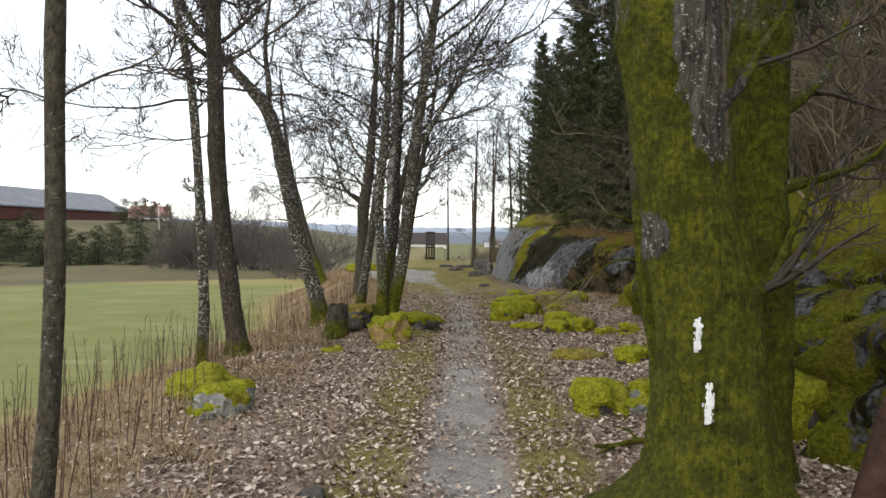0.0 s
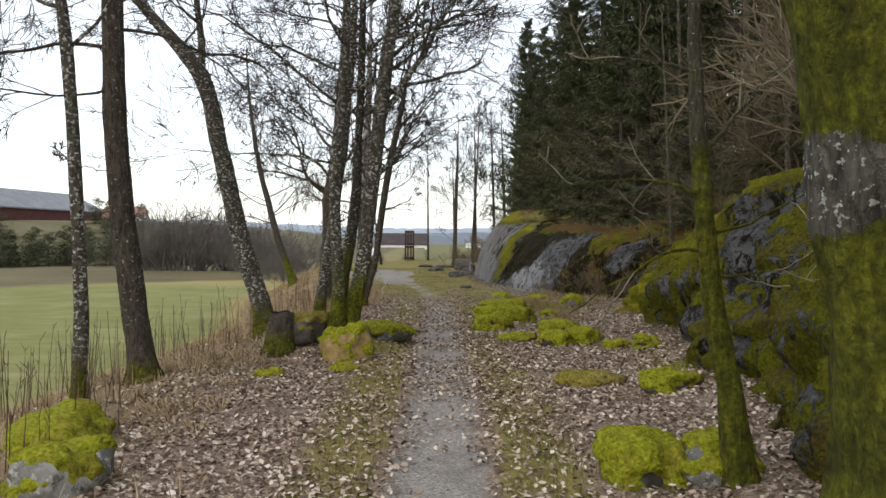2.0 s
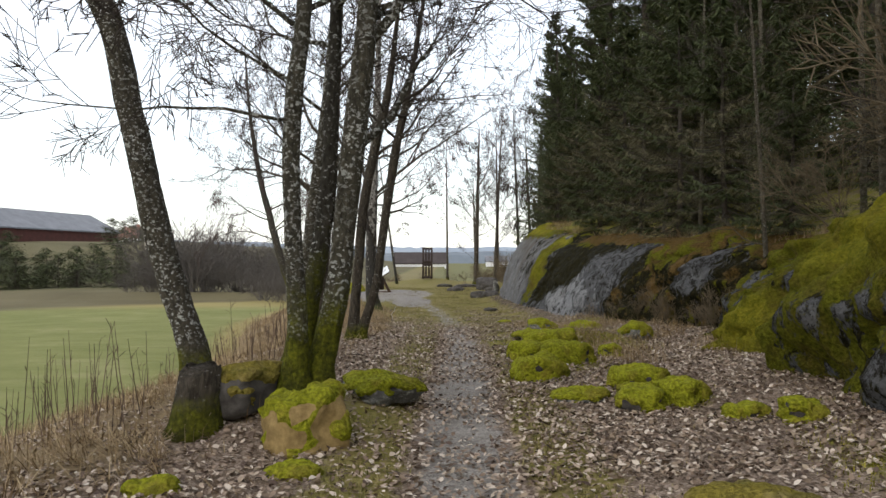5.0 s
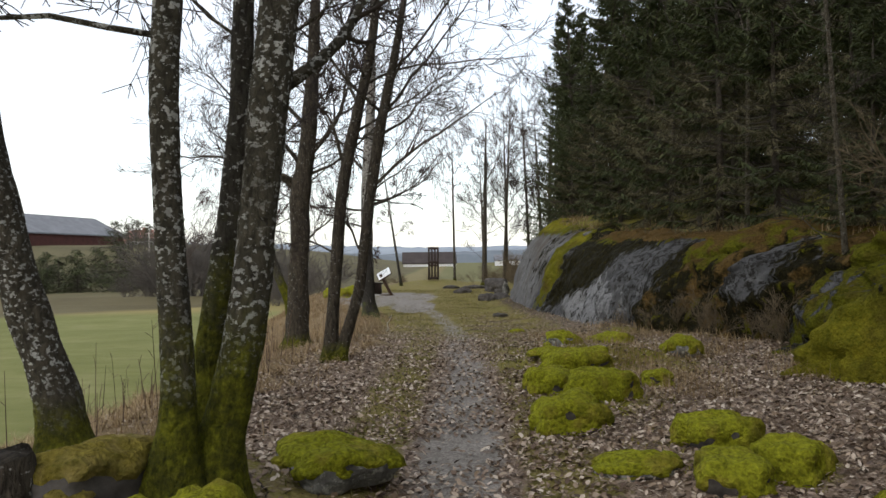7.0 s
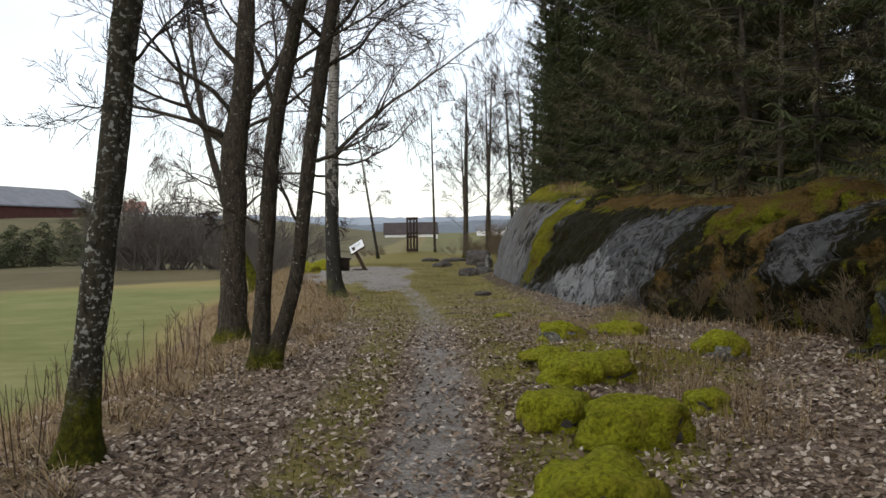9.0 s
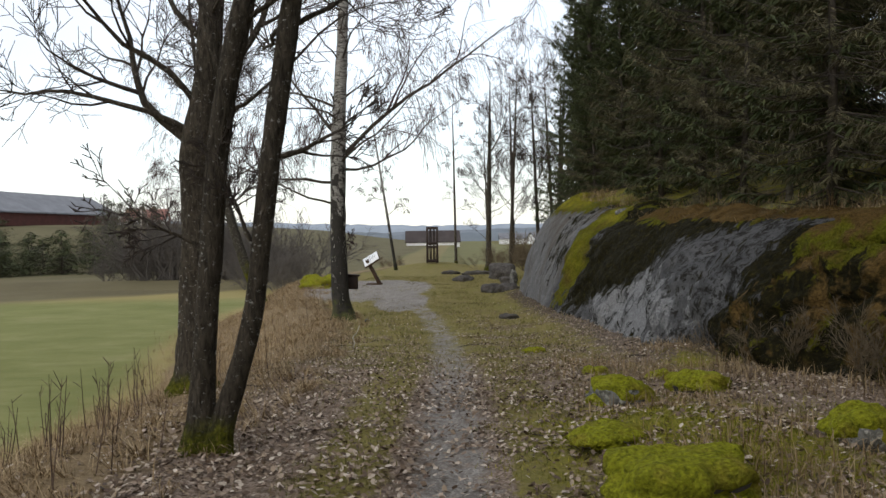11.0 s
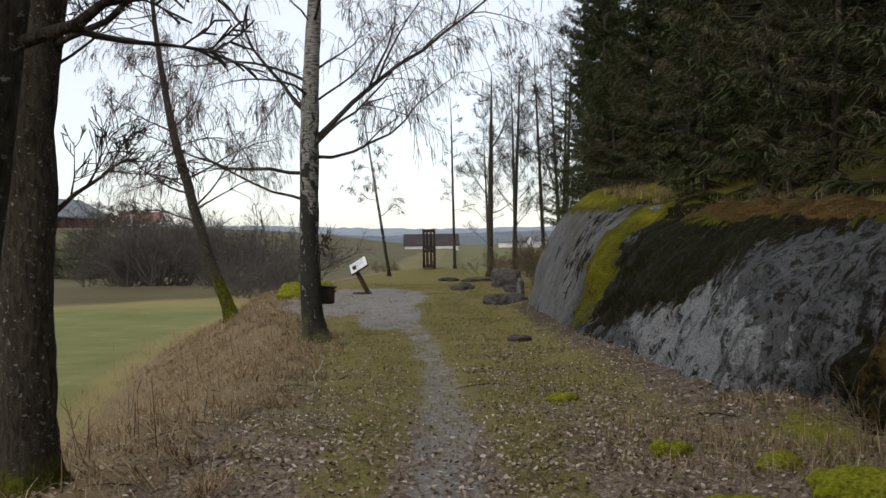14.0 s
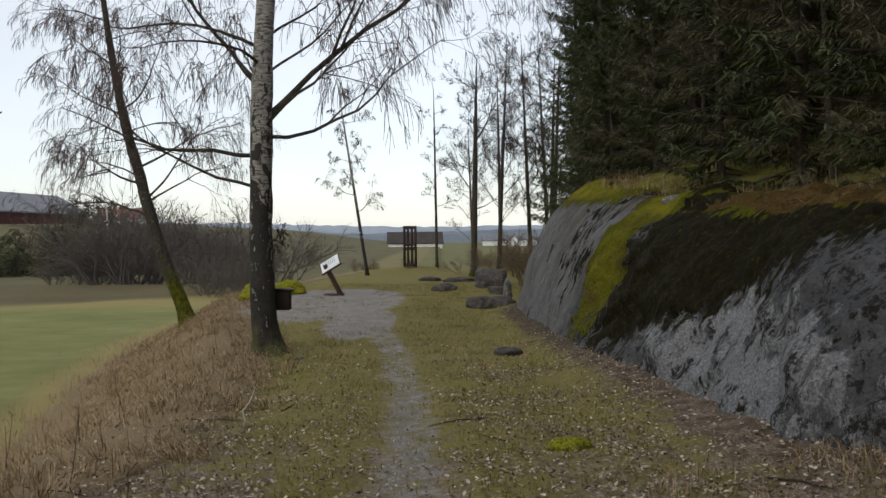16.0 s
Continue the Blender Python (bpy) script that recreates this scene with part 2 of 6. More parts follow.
def cliff_material():
    """Bare grey rock, with moss and dark wet streaks running down the face."""
    m = Mat("cliff_rock", 0.85, 0.05)
    moss, dark, straw, slab = m.attr("moss"), m.attr("dark"), m.attr("straw"), m.attr("slab")
    down = m.stretch(1, 1.6, 0.35)
    mid, fine = m.noise(3.0, 7, 0.65), m.noise(38, 5, 0.7)
    streak = m.noise(3.6, 6, 0.65, down, 0.8)
    c = m.ramp(mid, [(0.3, (0.07, 0.07, 0.072)), (0.55, (0.125, 0.125, 0.126)), (0.8, (0.20, 0.20, 0.195))])
    broken = m.math("SUBTRACT", 1.0, slab, True)
    flakes = m.noise(8.5, 9, 0.8, m.stretch(1, 1.1, 0.9), 0.1)
    c = m.mix(m.math("MULTIPLY", m.ramp(flakes, [(0.525, 0.0), (0.55, 0.9)]), broken), c, (0.030, 0.027, 0.023))
    e = m.math("ADD", m.attr("pale"), m.math("MULTIPLY", m.math("SUBTRACT", m.noise(3.2, 8, 0.78, m.stretch(1, 1.4, 0.7), 0.2), 0.5), 1.9))
    c = m.mix(m.math("MULTIPLY", m.ramp(e, [(0.46, 0.0), (0.60, 1.0)]), m.math("MULTIPLY", broken, 0.75)), c, m.ramp(fine, [(0.3, (0.20, 0.20, 0.203)), (0.7, (0.46, 0.46, 0.455))]))
    big = m.noise(2.4, 9, 0.82, m.stretch(1, 1.1, 0.9), 0.1)
    c = m.mix(m.math("MULTIPLY", m.ramp(big, [(0.54, 0.0), (0.57, 0.92)]), broken), c, (0.022, 0.020, 0.016))
    lines = m.noise(7, 6, 0.7, m.stretch(1, 2.2, 0.16), 0.3)
    face = m.ramp(lines, [(0.3, (0.12, 0.12, 0.122)), (0.5, (0.185, 0.182, 0.18)), (0.72, (0.27, 0.265, 0.26))])
    face = m.mix(m.ramp(m.noise(1.1, 5, 0.6, m.stretch(1, 1.5, 0.4)), [(0.48, 0.0), (0.66, 0.65)]), face, (0.11, 0.088, 0.06))
    c = m.mix(slab, c, face)
    c = m.mix(0.55, c, m.ramp(fine, [(0.32, 0.4), (0.66, 1.0)]), "MULTIPLY")
    e = m.math("ADD", dark, m.math("MULTIPLY", m.math("SUBTRACT", streak, 0.5), 1.5))
    e = m.math("ADD", e, m.math("MULTIPLY", m.math("SUBTRACT", m.noise(1.3, 5, 0.7), 0.5), 0.9))
    wet = m.ramp(e, [(0.46, 0.0), (0.54, 1.0)])
    c = m.mix(wet, c, m.ramp(m.noise(16, 6, 0.75), [(0.34, (0.005, 0.005, 0.003)), (0.58, (0.020, 0.017, 0.006)), (0.70, (0.075, 0.062, 0.012))]))
    green = m.ramp(m.noise(26, 6, 0.75), [(0.3, (0.034, 0.042, 0.004)), (0.68, (0.20, 0.195, 0.018))])
    green = m.mix(m.ramp(m.noise(2.2, 5), [(0.45, 0.0), (0.7, 0.85)]), green, m.ramp(m.noise(26, 5), [(0.3, (0.04, 0.03, 0.01)), (0.7, (0.15, 0.10, 0.03))]))
    e = m.math("ADD", moss, m.math("MULTIPLY", m.math("SUBTRACT", m.noise(3.2, 6, 0.65, m.stretch(1, 1.4, 0.6)), 0.5), 1.5))
    green = m.mix(m.math("MULTIPLY", m.ramp(moss, [(0.7, 0.0), (1.0, 0.8)]), m.ramp(m.noise(5, 5, 0.65), [(0.35, 0.2), (0.6, 1.0)])), green, m.ramp(m.noise(34, 5, 0.7), [(0.3, (0.14, 0.128, 0.010)), (0.7, (0.42, 0.375, 0.035))]))
    mossy = m.ramp(e, [(0.46, 0.0), (0.54, 1.0)])
    c = m.mix(mossy, c, green)
    tan = m.ramp(m.noise(30, 6, 0.7), [(0.3, (0.04, 0.026, 0.010)), (0.7, (0.20, 0.125, 0.04))])
    e = m.math("ADD", straw, m.math("MULTIPLY", m.math("SUBTRACT", m.noise(2.5, 6, 0.65), 0.5), 1.2))
    c = m.mix(m.ramp(e, [(0.45, 0.0), (0.58, 1.0)]), c, tan)
    h = m.math("ADD", m.math("MULTIPLY", mid, 1.5), m.math("ADD", m.math("MULTIPLY", fine, 0.35), m.math("MULTIPLY", mossy, m.noise(30, 5))))
    rough = m.math("SUBTRACT", 0.85, m.math("MULTIPLY", wet, 0.05))
    rough = m.math("ADD", rough, m.math("MULTIPLY", mossy, 0.25), True)
    return m.done(c, h, 1.0, 0.09, rough)


GROUND = ground_material()
CLIFF = cliff_material()
MOSS = moss_material()
MOSS_TAN = moss_material("tan_moss", (0.12, 0.095, 0.015), (0.32, 0.26, 0.05), (0.46, 0.36, 0.17))
TAN_CRUST = plain_material("tan_moss_crust", (0.13, 0.085, 0.03), (0.34, 0.24, 0.10), 12, 0.95, 0.9)
STONE = stone_material()
PALE_STONE = stone_material("pale_lichen_stone", 1.35)
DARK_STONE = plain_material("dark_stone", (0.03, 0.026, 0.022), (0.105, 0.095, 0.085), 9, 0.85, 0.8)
OAK = bark_material("oak_bark", (0.03, 0.027, 0.021), (0.17, 0.155, 0.13), 0.5, 4.6, 0.42, bare=((0.02, 2.95, 0.27, 0.9), (-0.34, 1.66, 0.10, 0.14)), lush=1.0)
MOSSY_BARK = bark_material("mossy_bark", (0.035, 0.03, 0.02), (0.13, 0.12, 0.08), 0.3, 3.2, 0.34)
ASPEN = bark_material("lichen_bark", (0.035, 0.030, 0.022), (0.135, 0.12, 0.088), 0.9, 1.2, 0.2, 0.5)
CLUMP = bark_material("mossy_lichen_bark", (0.035, 0.031, 0.022), (0.13, 0.118, 0.085), 0.95, 1.9, 0.24, 0.5, lush=1.2)
ALDER = bark_material("alder_bark", (0.030, 0.025, 0.018), (0.12, 0.10, 0.075), 0.28, 0.9, 0.12, 0.3)
YOUNG = bark_material("young_bark", (0.06, 0.05, 0.035), (0.17, 0.15, 0.11), 0.25, 0.0, 0.17, 0.6)
MOSSY_STEM = bark_material("mossy_stem", (0.03, 0.026, 0.02), (0.10, 0.09, 0.07), 0.6, 2.6, 0.25, 0.4)
MOSS_FOOT = bark_material("moss_footed_bark", (0.03, 0.026, 0.02), (0.10, 0.09, 0.07), 0.3, 3.0, 0.2, 0.4)
BIRCH = birch_material()
TWIG = plain_material("twig", (0.03, 0.024, 0.02), (0.075, 0.06, 0.05), 12)
PALE_BROWN = plain_material("pale_brown_twig", (0.12, 0.10, 0.07), (0.26, 0.22, 0.16), 12)
BROWN_TWIG = plain_material("brown_twig", (0.085, 0.066, 0.042), (0.18, 0.14, 0.088), 8)
# Twig colour for far bushes, lightened and greyed to include the haze.
HAZE_TWIG = plain_material("hazed_far_twig", (0.075, 0.066, 0.058), (0.135, 0.12, 0.105), 3)
RED_TWIG = plain_material("reddish_twig", (0.045, 0.03, 0.026), (0.10, 0.068, 0.06), 12)
SPRUCE_BARK = plain_material("spruce_bark", (0.035, 0.028, 0.022), (0.10, 0.085, 0.07), 18)
NEEDLE = island_material("spruce_needles", [(0.0, (0.046, 0.058, 0.022)), (0.6, (0.066, 0.082, 0.030)), (1.0, (0.10, 0.108, 0.042))], 0.7)
DEAD_NEEDLE = island_material("dry_spruce_twigs", [(0.0, (0.075, 0.068, 0.036)), (1.0, (0.175, 0.155, 0.085))])
LEAF = island_material("fallen_leaf", [(0.0, (0.07, 0.046, 0.035)), (0.35, (0.22, 0.155, 0.11)), (0.7, (0.42, 0.33, 0.25)), (1.0, (0.66, 0.57, 0.47))], 0.7)
# Browner leaf colour, also taken darker to stand in for the wood's shade.
SHADED_LEAF = island_material("shaded_brown_leaf", [(0.0, (0.08, 0.052, 0.035)), (0.45, (0.20, 0.14, 0.09)), (0.8, (0.37, 0.285, 0.20)), (1.0, (0.60, 0.52, 0.42))], 0.6)
STRAW = island_material("dry_grass", [(0.0, (0.14, 0.09, 0.045)), (0.5, (0.30, 0.21, 0.11)), (1.0, (0.48, 0.37, 0.22))])
STALK = island_material("dead_stalk", [(0.0, (0.06, 0.038, 0.028)), (1.0, (0.17, 0.115, 0.085))])
GRASS = island_material("short_grass", [(0.0, (0.085, 0.085, 0.02)), (0.5, (0.18, 0.165, 0.05)), (1.0, (0.36, 0.295, 0.15))])
SPRIG = island_material("moss_sprig", [(0.0, (0.09, 0.09, 0.012)), (0.6, (0.26, 0.24, 0.03)), (1.0, (0.42, 0.36, 0.06))])
ROTTEN = plain_material("rotten_wood", (0.02, 0.011, 0.008), (0.07, 0.038, 0.025), 14)
FUNGUS = plain_material("pale_fungus", (0.22, 0.19, 0.17), (0.46, 0.42, 0.38), 25)
PALE_TWIG = plain_material("pale_dry_twig", (0.35, 0.32, 0.27), (0.52, 0.48, 0.42), 20)
RUST = plain_material("rusty_iron", (0.015, 0.010, 0.008), (0.05, 0.03, 0.022), 30, 0.75, 0.5, 0.4)
WOOD_DARK = plain_material("dark_weathered_wood", (0.035, 0.022, 0.014), (0.11, 0.07, 0.045), 25)
WOOD_CUT = plain_material("cut_wood", (0.30, 0.22, 0.11), (0.46, 0.36, 0.20), 14)
PLATE = plain_material("pale_sign_plate", (0.72, 0.74, 0.75), (0.80, 0.81, 0.80), 6, 0.35, 0.05, 0.5)
PAPER = plain_material("printed_ink", (0.22, 0.25, 0.24), (0.34, 0.36, 0.33), 6, 0.5, 0.0)
PAINT = plain_material("flaking_white_paint", (0.55, 0.55, 0.53), (0.82, 0.82, 0.80), 35, 0.8, 0.6)
BARN_RED = plain_material("barn_red_boards", (0.06, 0.026, 0.022), (0.095, 0.037, 0.031), 0.8)
SLATE = plain_material("grey_roof_sheets", (0.13, 0.135, 0.15), (0.20, 0.205, 0.22), 0.5, 0.6)
# Tile red paled towards pink, with the distance haze put into the colour.
HAZE_TILE_RED = plain_material("hazed_red_tiles", (0.34, 0.17, 0.14), (0.44, 0.235, 0.20), 0.8)
TILE_BROWN = plain_material("brown_roof_tiles", (0.046, 0.038, 0.036), (0.07, 0.057, 0.054), 0.3)
WHITE = plain_material("white_house_paint", (0.70, 0.70, 0.69), (0.80, 0.80, 0.79), 1.0, 0.8, 0.05)
GLASS = plain_material("dark_window_pane", (0.03, 0.035, 0.04), (0.05, 0.055, 0.06), 1.0, 0.15, 0.0, 0.5)
# Far woods: blue-grey distance haze is mixed into both base colours.
HAZE_WOOD = plain_material("hazed_far_forest", (0.115, 0.135, 0.155), (0.20, 0.225, 0.25), 0.03, 1.0, 0.0)
HAZE_HILL = plain_material("hazed_farther_forest", (0.25, 0.29, 0.335), (0.32, 0.36, 0.41), 0.02, 1.0, 0.0)


# ---- mesh helpers ----
def lerp_table(x, table):
    return np.interp(x, [a for a, _ in table], [b for _, b in table])


def smooth(a, b, x):
    t = np.clip((x - a) / (b - a), 0, 1)
    return t * t * (3 - 2 * t)


def mesh_of(name, verts, faces, material, smooth_shade=True):
    me = bpy.data.meshes.new(name)
    me.from_pydata([tuple(v) for v in verts], [], faces)
    for mm in (material if isinstance(material, (list, tuple)) else [material]):
        me.materials.append(mm)
    if smooth_shade:
        me.polygons.foreach_set("use_smooth", [True] * len(me.polygons))
    me.update()
    return me


def part(name, verts, faces, material, parent=None, label="", smooth_shade=True):
    ob = new(name, mesh_of(name, verts, faces, material, smooth_shade))
    if parent is not None:
        ob.parent = parent
    if label:
        ob["label"] = label
    return ob


def thing(name, place, label, category, group="", turn=0.0):
    """An Empty at the base of a thing that is made of parts."""
    ob = new(name)
    ob.empty_display_size = 0.1
    ob.matrix_basis = pose(*place, 0, 0, turn)
    return tagged(ob, label, category, group)


class Soup:
    """Collects tubes, blades and boxes into one mesh."""

    def __init__(self):
        self.v, self.f = [], []

    def tube(self, pts, radii, sides=6, cap=True):
        pts = [Vector(p) for p in pts]
        base = len(self.v)
        ref = Vector((0.31, 0.95, 0.05)) if abs((pts[-1] - pts[0]).normalized().y) < 0.9 else Vector((1, 0, 0))
        for i, p in enumerate(pts):
            d = (pts[min(i + 1, len(pts) - 1)] - pts[max(i - 1, 0)]).normalized()
            a = d.cross(ref).normalized()
            b = d.cross(a)
            for k in range(sides):
                w = 2 * math.pi * k / sides
                self.v.append(p + (a * math.cos(w) + b * math.sin(w)) * radii[i])
        for i in range(len(pts) - 1):
            for k in range(sides):
                q = base + i * sides
                self.f.append((q + k, q + (k + 1) % sides, q + sides + (k + 1) % sides, q + sides + k))
        if cap:
            self.f.append(tuple(base + (len(pts) - 1) * sides + k for k in range(sides)))
            self.f.append(tuple(base + k for k in reversed(range(sides))))
        return self

    def box(self, c, s, m=None, bevel=0.0):
        base = len(self.v)
        cx, cy, cz = c
        x, y, z = s[0] / 2, s[1] / 2, s[2] / 2
        if bevel <= 0:
            pts = [(sx * x, sy * y, sz * z) for sz in (-1, 1) for sx, sy in ((-1, -1), (1, -1), (1, 1), (-1, 1))]
            fs = [(3, 2, 1, 0), (4, 5, 6, 7), (0, 1, 5, 4), (1, 2, 6, 5), (2, 3, 7, 6), (3, 0, 4, 7)]
        else:
            b = bevel
            ring = [(x - b, y), (-x + b, y), (-x, y - b), (-x, -y + b), (-x + b, -y), (x - b, -y), (x, -y + b), (x, y - b)]
            pts, fs = [], []
            for zz, k in ((-z, 1 - b / max(x, y)), (-z + b, 1), (z - b, 1), (z, 1 - b / max(x, y))):
                pts += [(px * k, py * k, zz) for px, py in ring]
            for r in range(3):
                fs += [(r * 8 + k, r * 8 + (k + 1) % 8, r * 8 + 8 + (k + 1) % 8, r * 8 + 8 + k) for k in range(8)]
            fs += [tuple(reversed(range(8))), tuple(range(24, 32))]
        for p in pts:
            q = Vector(p)
            if m is not None:
                q = m @ q
            self.v.append(q + Vector((cx, cy, cz)))
        self.f += [tuple(base + i for i in f) for f in fs]
        return self

    def blade(self, p, d, length, width, side, bend=Vector((0, 0, 0)), n=2):
        base = len(self.v)
        for i in range(n):
            t = i / n
            q = p + d * (length * t) + bend * (t * t * length)
            w = width * (1 - 0.5 * t) / 2
            self.v += [q - side * w, q + side * w]
        self.v.append(p + d * length + bend * length)
        for i in range(n - 1):
            k = base + 2 * i
            self.f.append((k, k + 1, k + 3, k + 2))
        k = base + 2 * (n - 1)
        self.f.append((k, k + 1, k + 2))

    def make(self, name, material, parent=None, label="", smooth_shade=True):
        return part(name, self.v, self.f, material, parent, label, smooth_shade)


def spline(points, steps):
    """A smooth line through control points (any number of columns)."""
    P = np.array(points, float)
    P = np.vstack([2 * P[0] - P[1], P, 2 * P[-1] - P[-2]])
    out = []
    for i in range(1, len(P) - 2):
        for s in range(steps):
            t = s / steps
            a, b, c, d = P[i - 1:i + 3]
            out.append(0.5 * (2 * b + (c - a) * t + (2 * a - 5 * b + 4 * c - d) * t * t + (3 * b - a - 3 * c + d) * t ** 3))
    out.append(P[-2])
    return np.array(out)


# ---- plan: the ground, the bank, the rock ----
PATH_Z = [(-30, 0.1), (0, -0.10), (8, -0.11), (15, -0.07), (20, -0.08), (24, -0.19), (28, -0.37), (33, -0.40), (40, -0.32), (46, -0.30), (56, -0.38), (66, -0.42), (74, -0.9), (95, -2.6), (130, -3.2), (6000, -4)]
PATH_X = [(-30, 0.0), (0, 0.05), (5, 0.15), (10, 0.28), (15, 0.36), (20, 0.47), (25, 0.42), (29, 0.25), (33, -0.12), (37, -0.8), (41, -1.6), (60, -2.4)]
BANK_X = [(-30, -2.3), (4, -2.2), (10, -2.3), (15, -2.0), (21, -1.7), (27, -1.75), (31, -1.9), (35, -2.9), (40, -4.2), (46, -5.2), (54, -4.6), (66, -3.2), (80, -3)]
BANK_W = [(-30, 6.5), (10, 6.5), (24, 5.5), (34, 4.2), (45, 4.0), (60, 5.5)]
ROCK_X = [(-30, 4.5), (-6, 3.6), (3, 2.75), (6, 2.55), (8, 2.75), (9, 2.95), (10.5, 3.15), (13, 3.55), (16, 3.85), (17.6, 3.85), (18.6, 4.2), (20, 4.35), (22, 4.2), (24, 3.7), (25, 3.42), (26, 3.22), (28, 3.08), (30, 2.85), (34, 2.5), (37.5, 2.25), (39, 2.6), (40.5, 4.2), (44, 6.5), (60, 8)]
ROCK_Z = [(-30, 1.0), (3, 1.6), (8, 1.75), (10.5, 2.1), (13, 2.3), (15.5, 2.1), (17.5, 1.5), (19, 1.55), (22, 1.65), (25, 1.6), (29, 1.7), (32, 1.8), (36, 2.25), (38.5, 2.45), (40, 1.8), (42, 0.9), (60, 0.5)]
FIELD_Z = -2.1


def wobble(x, y, s, seed=0.0):
    return noise.noise(Vector((x * s, y * s, seed)))


def ground_z(x, y):
    """Height of the ground at a place."""
    pz = float(lerp_table(y, PATH_Z))
    z = pz
    e, w = float(lerp_table(y, BANK_X)), float(lerp_table(y, BANK_W))
    far = smooth(66, 84, y)
    if x < 0.3:
        drop = smooth(0, 1, np.array((e - x) / w))
        floor_z = FIELD_Z + 0.25 * wobble(x, y, 0.03) - 0.9 * smooth(30, 75, -x)
        z = z * (1 - drop) + floor_z * drop if y < 74 else z
        if y >= 66:
            z = z * (1 - far) + min(z, floor_z) * far if far < 1 else floor_z - 0.4
    if x > 0 and y < 60:
        r = float(lerp_table(y, ROCK_X))
        top = float(lerp_table(y, ROCK_Z)) - 0.10
        up = smooth(0.55, 1.5, np.array(x - r))
        z = z * (1 - up) + top * up
        z += 0.16 * smooth(1.2, 0.0, np.array(r - x)) * (1 - up)
        z += max(0, x - r - 1.5) * 0.30 * smooth(62, 40, np.array(y)) if x < 22 else 6 * smooth(62, 40, np.array(y))
    hill = smooth(112, 185, np.array(y)) * smooth(-28, -62, np.array(x)) * smooth(900, 300, np.array(y))
    hill = max(float(hill), float(smooth(104, 172, np.array(y)) * smooth(-45, -75, np.array(x)) * smooth(900, 300, np.array(y))))
    z += 8.0 * hill
    if -9 < x < 9 and y < 70:
        off = abs(x - float(lerp_table(y, PATH_X)))
        z += (0.05 * wobble(x, y, 0.9) + 0.03 * wobble(x, y, 2.7, 4)) * min(1, off / 0.8) + 0.012 * wobble(x, y, 5, 7)
        z -= 0.035 * (1 - smooth(0.15, 0.5, np.array(off))) if y < 33 else 0
    swell = math.hypot((x + 1.15) / 1.0, (y - 13.9) / 1.6)
    z += 0.2 * max(0, 1 - swell * swell)
    knoll = math.hypot((x - 2.25) / 1.1, (y - 20.3) / 1.3)
    z += 0.16 * max(0, 1 - knoll * knoll)
    mound = math.hypot((x + 0.95) / 2.2, (y - 63) / 2.0)
    z += 0.28 * max(0, 1 - mound * mound)
    return float(z)


def zones(x, y):
    """How much of each ground cover lies at a place."""
    px = float(lerp_table(y, PATH_X))
    off = abs(x - px)
    e = float(lerp_table(y, BANK_X))
    w = float(lerp_table(y, BANK_W))
    r = float(lerp_table(y, ROCK_X))
    path = (1 - float(smooth(0.10, 0.52, np.array(off)))) * float(lerp_table(y, [(14, 0.90), (20, 0.66), (28, 0.56)])) * float(smooth(47, 40, np.array(y)))
    lot = math.hypot((x + 2.35) / 1.95, (y - 41.8) / 4.9)
    lot = min(lot, math.hypot((x + 1.0) / 0.7, (y - 36.8) / 2.6))
    path = max(path, 1.15 * float(smooth(1.25, 0.75, np.array(lot))))
    side = float(smooth(0.25, 0.5, np.array(off)) * smooth(1.25, 0.7, np.array(off)))
    grass = 0.80 * side
    open_green = float(smooth(17, 31, np.array(y))) * float(smooth(e - 0.5, e + 0.8, np.array(x)))
    grass = max(grass, 0.80 * open_green * float(smooth(r + 0.2, r - 0.9, np.array(x))))
    if x > r + 0.8:
        grass = 0.35
    leaf = 0.78 * float(smooth(e - 0.9, e + 0.9, np.array(x))) * float(smooth(36, 23, np.array(y)))
    if y > 24 and x > 0.9:
        leaf = max(leaf, 0.66 * float(smooth(37, 30, np.array(y))))
    if y > 21:
        leaf *= 1 - 0.3 * float(smooth(r - 1.7, r - 0.3, np.array(x)) * smooth(21, 24, np.array(y)))
    dry = float(smooth(e + 0.9, e - 0.6, np.array(x)) * smooth(e - w - 1.2, e - w + 0.6, np.array(x))) * 1.05
    if y > 52:
        dry = max(dry, 0.9 * float(smooth(58, 68, np.array(y))) * float(smooth(110, 80, np.array(y))))
    field = float(smooth(e - w + 0.9, e - w - 0.5, np.array(x)))
    brown = 0.0
    if x < 0 or y > 80:
        edge = max(46.0, 69 + 0.75 * (x + 15)) + (30 if x > -9 else 0)
        brown = float(smooth(edge - 1.0, edge + 1.0, np.array(y))) * (0.9 if x < -10 else 0.55)
        if y > 68 and x > -12:
            field = max(field, float(smooth(74, 90, np.array(y))))
    if x > 20:
        field = 0.0
    green = 1.05 - 0.8 * math.hypot((x - 2.3) / 1.5, (y - 20.4) / 2.2)
    for cx, cy, rx, ry in ((1.7, 17.0, 1.0, 2.0), (2.2, 14.6, 0.9, 0.9), (-1.0, 13.6, 1.1, 1.4), (1.6, 7.8, 0.8, 0.7), (-2.3, 8.3, 0.6, 1.1), (3.2, 24.0, 0.8, 1.5), (2.9, 11.5, 0.6, 2.0)):
        green = max(green, 0.75 - 0.75 * math.hypot((x - cx) / rx, (y - cy) / ry))
    if x > r + 0.7:
        green = 0.55
    return path, grass, leaf, dry, field, brown, max(0.0, green)


